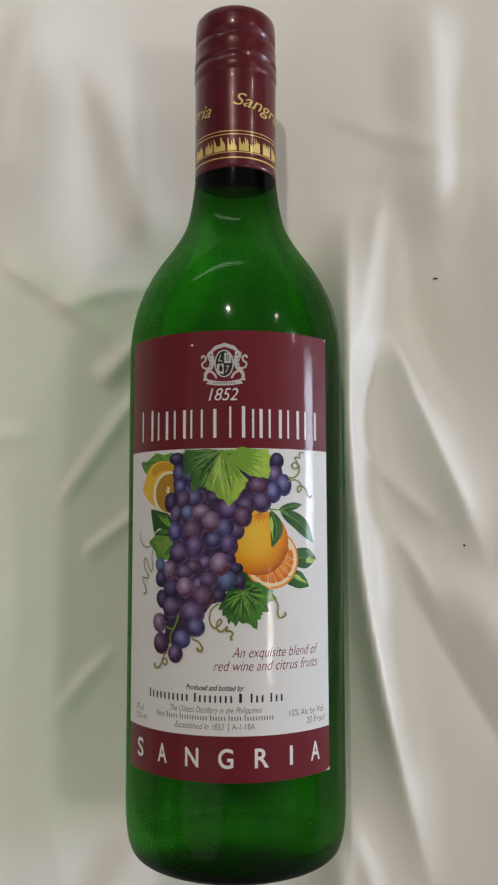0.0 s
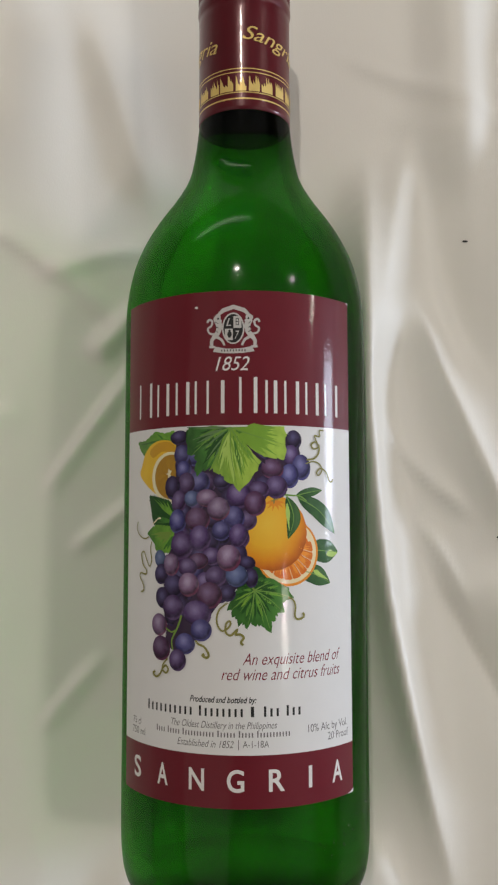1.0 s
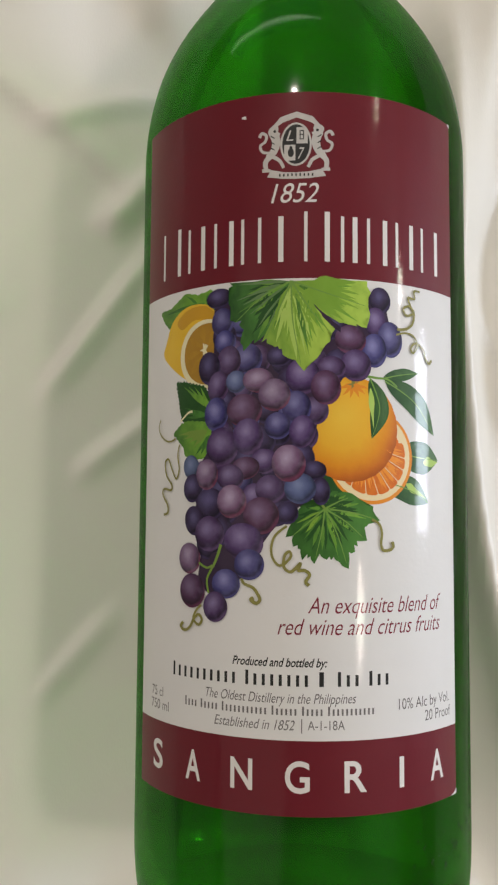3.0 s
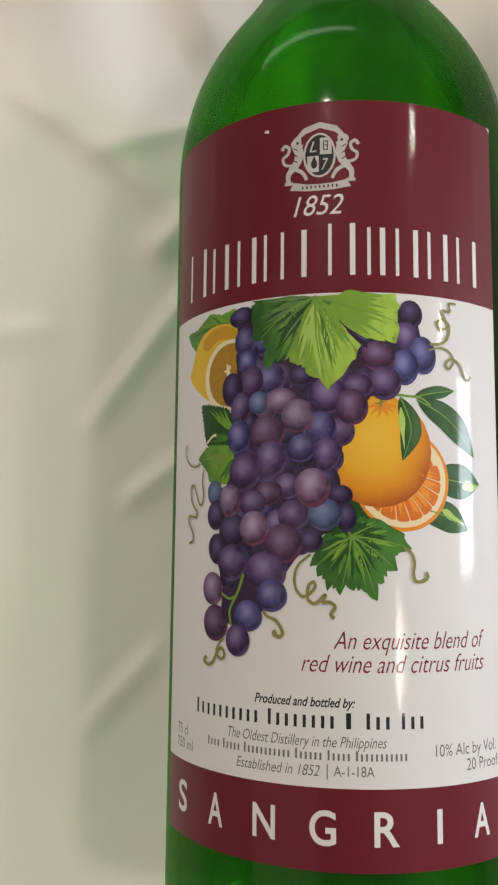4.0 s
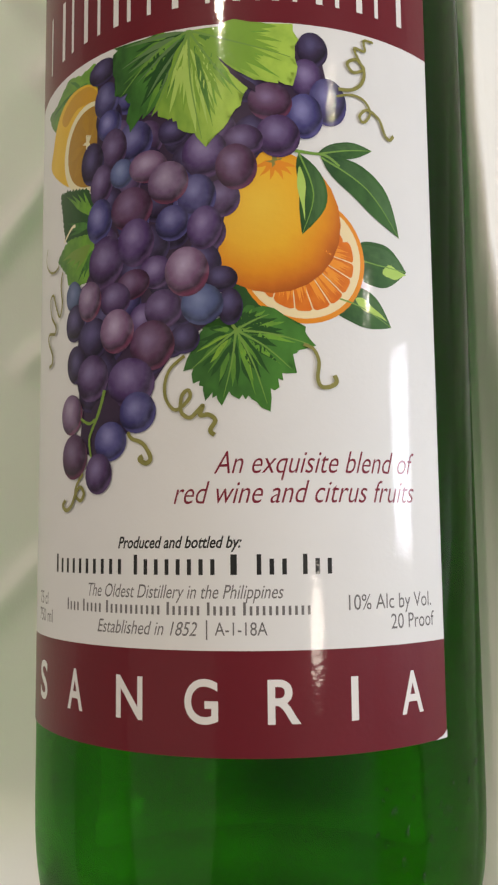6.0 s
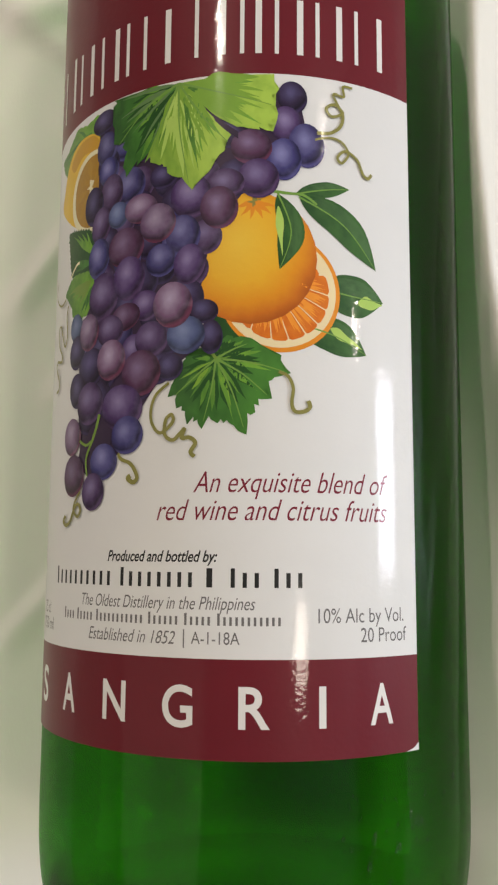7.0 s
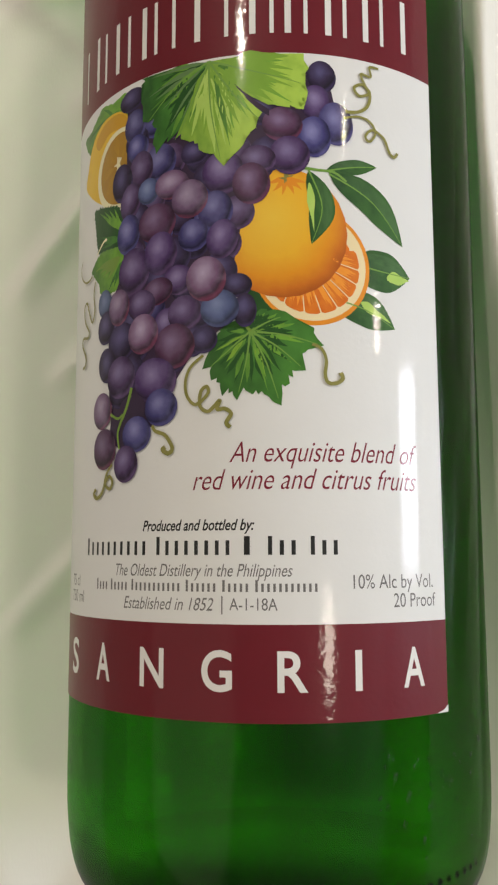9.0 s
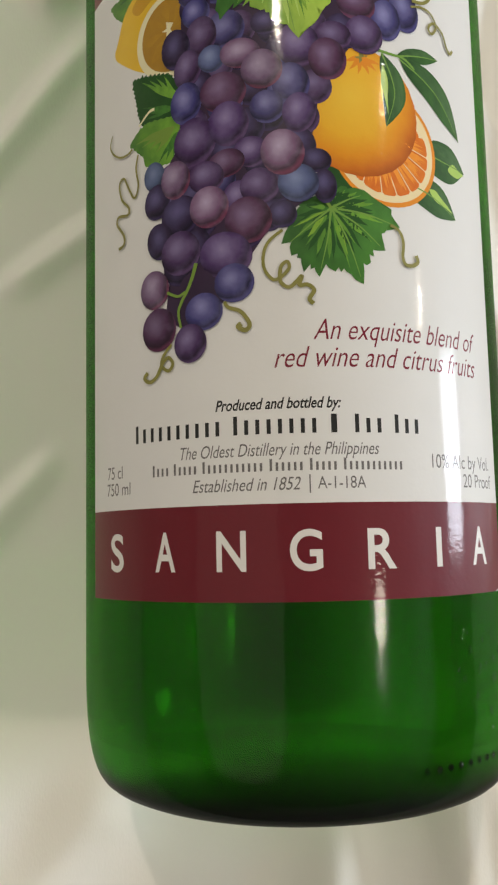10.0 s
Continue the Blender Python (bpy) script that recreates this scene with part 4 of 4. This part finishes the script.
# large vine leaf hanging over the cluster, cut off by the maroon band
TOP = (-4.5, 149.2)
fan_leaf(TOP, [(-182, 12.5), (-164, 13.2), (-150, 14.2), (-138, 13.2), (-131, 15.4), (-125, 16.4), (-118, 12.6), (-108, 11.2)], 0.05, LEAF_LOW, ((LEAF_SHADE, 11, 1.4), (LEAF_MID, 6, 0.9), (LEAF_GREY, 6, 0.7)), 149.6, "printed green vine leaf")
fan_leaf(TOP, [(-46, 8.0), (-41, 12.4), (-34, 15.4), (-31, 17.2), (-21, 16.6), (-14, 15.6), (-7, 15.8), (1.5, 14.9)], 0.03, LEAF_BRIGHT, ((LEAF_MID, 5, 1.2), (LEAF_FRESH, 11, 1.5), (LEAF_FRESH, 7, 0.9)), 149.6, "printed light green vine leaf")
fan_leaf(TOP, [(-116, 13.2), (-107, 13.0), (-93, 15.0), (-82, 17.8), (-69, 15.4), (-58, 14.0), (-48, 12.6)], 0.05, LEAF_BRIGHT, ((LEAF_MID, 9, 1.1), (LEAF_FRESH, 13, 1.2), (LEAF_LIGHT, 7, 0.8)), 149.6, "printed light green vine leaf")
front.lay("leaf_light", gather([wedge((-4.9, 145.6), (-3.4, 133.6), 1.5), wedge((-5.6, 144.0), (-7.4, 137.2), 1.0), wedge((-4.2, 146.4), (-0.8, 136.8), 0.6)]), LEAF_LIGHT, label)
front.lay("leaf_stroke", gather([wedge((-3.6, 146.8), (-1.0, 134.4), 0.9), wedge((-3.0, 147.0), (2.6, 139.6), 1.2)]), LEAF_MID, label)
for a, b, c in ((TOP, (-4.2, 141.5), (-2.6, 132.8)), (TOP, (2.0, 146.9), (10.0, 144.6)), (TOP, (-10.0, 146.4), (-15.6, 141.6)), (TOP, (-7.0, 143.4), (-9.4, 138.2)), (TOP, (-0.4, 143.0), (3.4, 138.8))):
    front.lay("leaf_vein", strip([a, b, c], 0.4, 0.08), VEIN, label)
front.lay("leaf_notch", polygon([(0.8, 143.7), (1.5, 142.2), (3.2, 140.5), (5.0, 139.2), (5.0, 140.3), (2.9, 141.8), (1.5, 143.1)]), GRAPE_DARK, label)

# tendrils
for pts, w in (
    ([(22.9, 148.9), (21.3, 148.8), (21.4, 147.2), (19.7, 147.3), (20.5, 145.4), (21.2, 144.4), (19.4, 143.6), (18.5, 144.8), (20.0, 145.6), (21.2, 144.2), (20.8, 142.2), (19.2, 140.9), (17.0, 140.6)], 0.55),
    ([(16.7, 139.5), (19.1, 140.1), (21.1, 139.6), (22.1, 137.9), (21.0, 136.3), (20.3, 137.1), (21.6, 138.3), (23.6, 137.3), (24.6, 135.2), (25.5, 134.6), (26.2, 135.4)], 0.5),
    ([(-35.9, 123.6), (-36.6, 122.0), (-35.7, 120.4), (-33.7, 119.1), (-31.8, 118.9), (-30.5, 119.4)], 0.4),
    ([(-29.2, 118.1), (-29.7, 115.9), (-29.2, 113.0), (-30.1, 111.2), (-31.5, 113.2), (-32.7, 115.2), (-33.9, 114.5), (-33.3, 111.9), (-31.5, 110.0), (-31.8, 108.9), (-34.1, 109.2), (-34.6, 108.1), (-32.8, 105.8), (-32.8, 104.3), (-34.2, 103.9)], 0.5),
    ([(-5.2, 102.0), (-7.3, 100.3), (-8.1, 98.2), (-7.9, 96.1), (-6.7, 94.6), (-5.4, 95.1), (-4.4, 96.3), (-4.7, 97.2), (-5.6, 96.4), (-5.7, 94.3), (-4.5, 93.4), (-3.4, 94.2), (-2.6, 95.0), (-3.0, 93.7), (-1.8, 93.7), (-0.9, 92.9), (-1.6, 91.6), (-1.0, 90.9)], 0.65),
    ([(11.2, 103.3), (12.6, 102.6), (13.3, 100.9), (13.1, 98.7), (13.6, 97.5), (14.9, 97.5), (15.8, 98.2), (15.5, 99.1)], 0.65),
    ([(-22.8, 86.5), (-24.2, 85.1), (-24.7, 83.6), (-23.4, 82.6), (-22.6, 83.6), (-23.4, 84.6), (-24.5, 83.8), (-25.6, 82.0), (-27.0, 81.3), (-28.1, 82.0), (-27.4, 82.8)], 0.65),
    ([(-14.0, 91.9), (-13.4, 91.0), (-11.7, 90.3), (-10.7, 89.1), (-10.3, 88.0), (-11.0, 87.4), (-12.0, 88.0), (-11.5, 88.4)], 0.75),
):
    front.lay("tendril", strip(pts, w * 0.70, w, 9), OLIVE_INK, label)

front.layer = 6
# writing of the white field
writing(front, "tagline", "An exquisite blend of", -1.2, 28.6, 85.7, 3.0, WINE_INK, label, "dark red slanted line of print", 0.35, -0.004)
writing(front, "tagline", "red wine and citrus fruits", -6.9, 28.4, 81.7, 3.0, WINE_INK, label, "dark red slanted line of print", 0.35, -0.004)
writing(front, "small_print", "Produced and bottled by:", -15.8, 2.5, 75.8, 1.6, BLACK_INK, label, "black slanted line of small print", 0.3, 0.02)
u = -30.4
for word, size in ((10, 1.62), (8, 1.62), (1, 2.4), (3, 1.7), (3, 1.7)):
    bars = [(u + k * size, 72.2, u + k * size + 0.36 * size, 74.3 + (0.6 if k == 0 else 0)) for k in range(word)]
    for bar in bars:
        front.lay("maker_bar", rectangles([bar]), BLACK_INK, label)
        front.layer -= 1
    u += word * size + 1.1
writing(front, "small_print", "The Oldest Distillery in the Philippines", -21.6, 8.0, 69.1, 1.8, GREY_INK, label, "grey slanted line of small print", 0.3)
u = -26.8
for word in (4, 5, 11, 6, 5, 11):
    bars = [(u + k * 0.86, 66.9, u + k * 0.86 + 0.36, 68.1 + (0.5 if k == 0 else 0)) for k in range(word)]
    for bar in bars:
        front.lay("address_bar", rectangles([bar]), GREY_INK, label)
        front.layer -= 1
    u += word * 0.86 + 0.55
writing(front, "small_print", "Established in 1852", -19.6, -3.6, 64.2, 1.8, GREY_INK, label, "grey slanted line of small print", 0.3)
front.lay("divider_line", rectangles([(-2.4, 63.7, -2.2, 66.3)]), GREY_INK, label)
writing(front, "small_print", "A-1-18A", -1.2, 5.8, 64.3, 1.7, GREY_INK, label, "grey line of small print")
writing(front, "small_print", "10% Alc by Vol.", 17.0, 31.4, 67.3, 2.0, GREY_INK, label, "grey line of small print")
writing(front, "small_print", "20 Proof", 23.6, 31.9, 64.5, 2.0, GREY_INK, label, "grey line of small print")
writing(front, "small_print", "75 cl", -38.2, -33.8, 67.2, 1.9, GREY_INK, label, "grey line of small print")
writing(front, "small_print", "750 ml", -38.4, -31.8, 64.6, 1.9, GREY_INK, label, "grey line of small print")
for ch, u, w in (("S", -35.4, 3.6), ("A", -24.6, 3.7), ("N", -13.8, 4.4), ("G", -3.1, 4.6), ("R", 7.9, 4.4), ("I", 17.6, 1.05), ("A", 27.1, 4.0)):
    writing(front, "letter", ch, u - w / 2, u + w / 2, 53.0, 5.6, WHITE_INK, label, "white capital letter", 0.0, 0.016)

# ---- gold print on the cap ----
RC = 0.0148
gold = Print(RC + 3e-5, 6e-6)
whole = RC * math.pi * 1000
for y, h in ((263.9, 0.28), (262.7, 0.28), (256.2, 0.28), (254.2, 0.45)):
    gold.lay("gold_line", rectangles([(-whole, y - h / 2, whole, y + h / 2)]), GOLD, cap, "", 0.7)
random.seed(5)
u = -whole
while u < whole - 2:
    w = random.uniform(3.2, 5.0)
    hs = [random.uniform(2.2, 5.2) for _ in range(5)]
    pts = [(u, 256.6)]
    for k, h in enumerate(hs):
        pts += [(u + w * k / 5 + 0.03, 256.6 + h), (u + w * (k + 0.6) / 5, 256.6 + h * random.uniform(0.55, 1.0)), (u + w * (k + 0.97) / 5, 256.6 + h * 0.6)]
    pts.append((u + w, 256.6))
    gold.lay("frieze_shape", polygon(pts), GOLD, cap, "gold frieze of town roofs", 0.7)
    u += w + random.uniform(0.3, 1.4)
for k in (-1, 0, 1):
    writing(gold, "cap_word", "Sangria", k * 30.6 - 0.8, k * 30.6 + 21.6, 273.6, 4.6, GOLD, cap, "gold slanted word on the cap", 0.45, 0.0, -0.16, 0.7)

# lint on the sheet
for x, y in ((0.0884, 0.1178), (0.0808, 0.2250)):
    bm = bmesh.new()
    bmesh.ops.create_icosphere(bm, subdivisions=2, radius=0.0005, matrix=Matrix.Translation((x, y, cloth_height(x, y) + 0.0004)) @ Matrix.Diagonal((2.2 if y > 0.2 else 1.0, 0.8, 0.7, 1)))
    tagged(part("lint_speck", bm, LINT, None), "tiny dark speck of lint on the satin sheet", "lint")

# beads of moisture inside the glass and the row of knurls on the heel
random.seed(11)
for k in range(46):
    a = math.radians(random.gauss(44, 7))
    y = 0.0435 - abs(random.gauss(0, 0.008))
    s = random.uniform(0.00015, 0.00045)
    bm = bmesh.new()
    bmesh.ops.create_icosphere(bm, subdivisions=2, radius=s, matrix=Matrix.Translation((0.0376 * math.sin(a), y, AX + 0.0376 * math.cos(a))) @ Matrix.Rotation(a, 4, "Y") @ Matrix.Diagonal((1, random.uniform(1, 1.8), 0.35, 1)))
    part("water_bead", bm, BEAD, glass)
for k in range(14):
    a = math.radians(22 + 3.4 * k)
    bm = bmesh.new()
    bmesh.ops.create_icosphere(bm, subdivisions=2, radius=0.00055, matrix=Matrix.Translation((0.0366 * math.sin(a), 0.0243, AX + 0.0366 * math.cos(a))) @ Matrix.Rotation(a, 4, "Y") @ Matrix.Diagonal((1, 1, 0.5, 1)))
    part("knurl", bm, GLASS_BASE, glass)
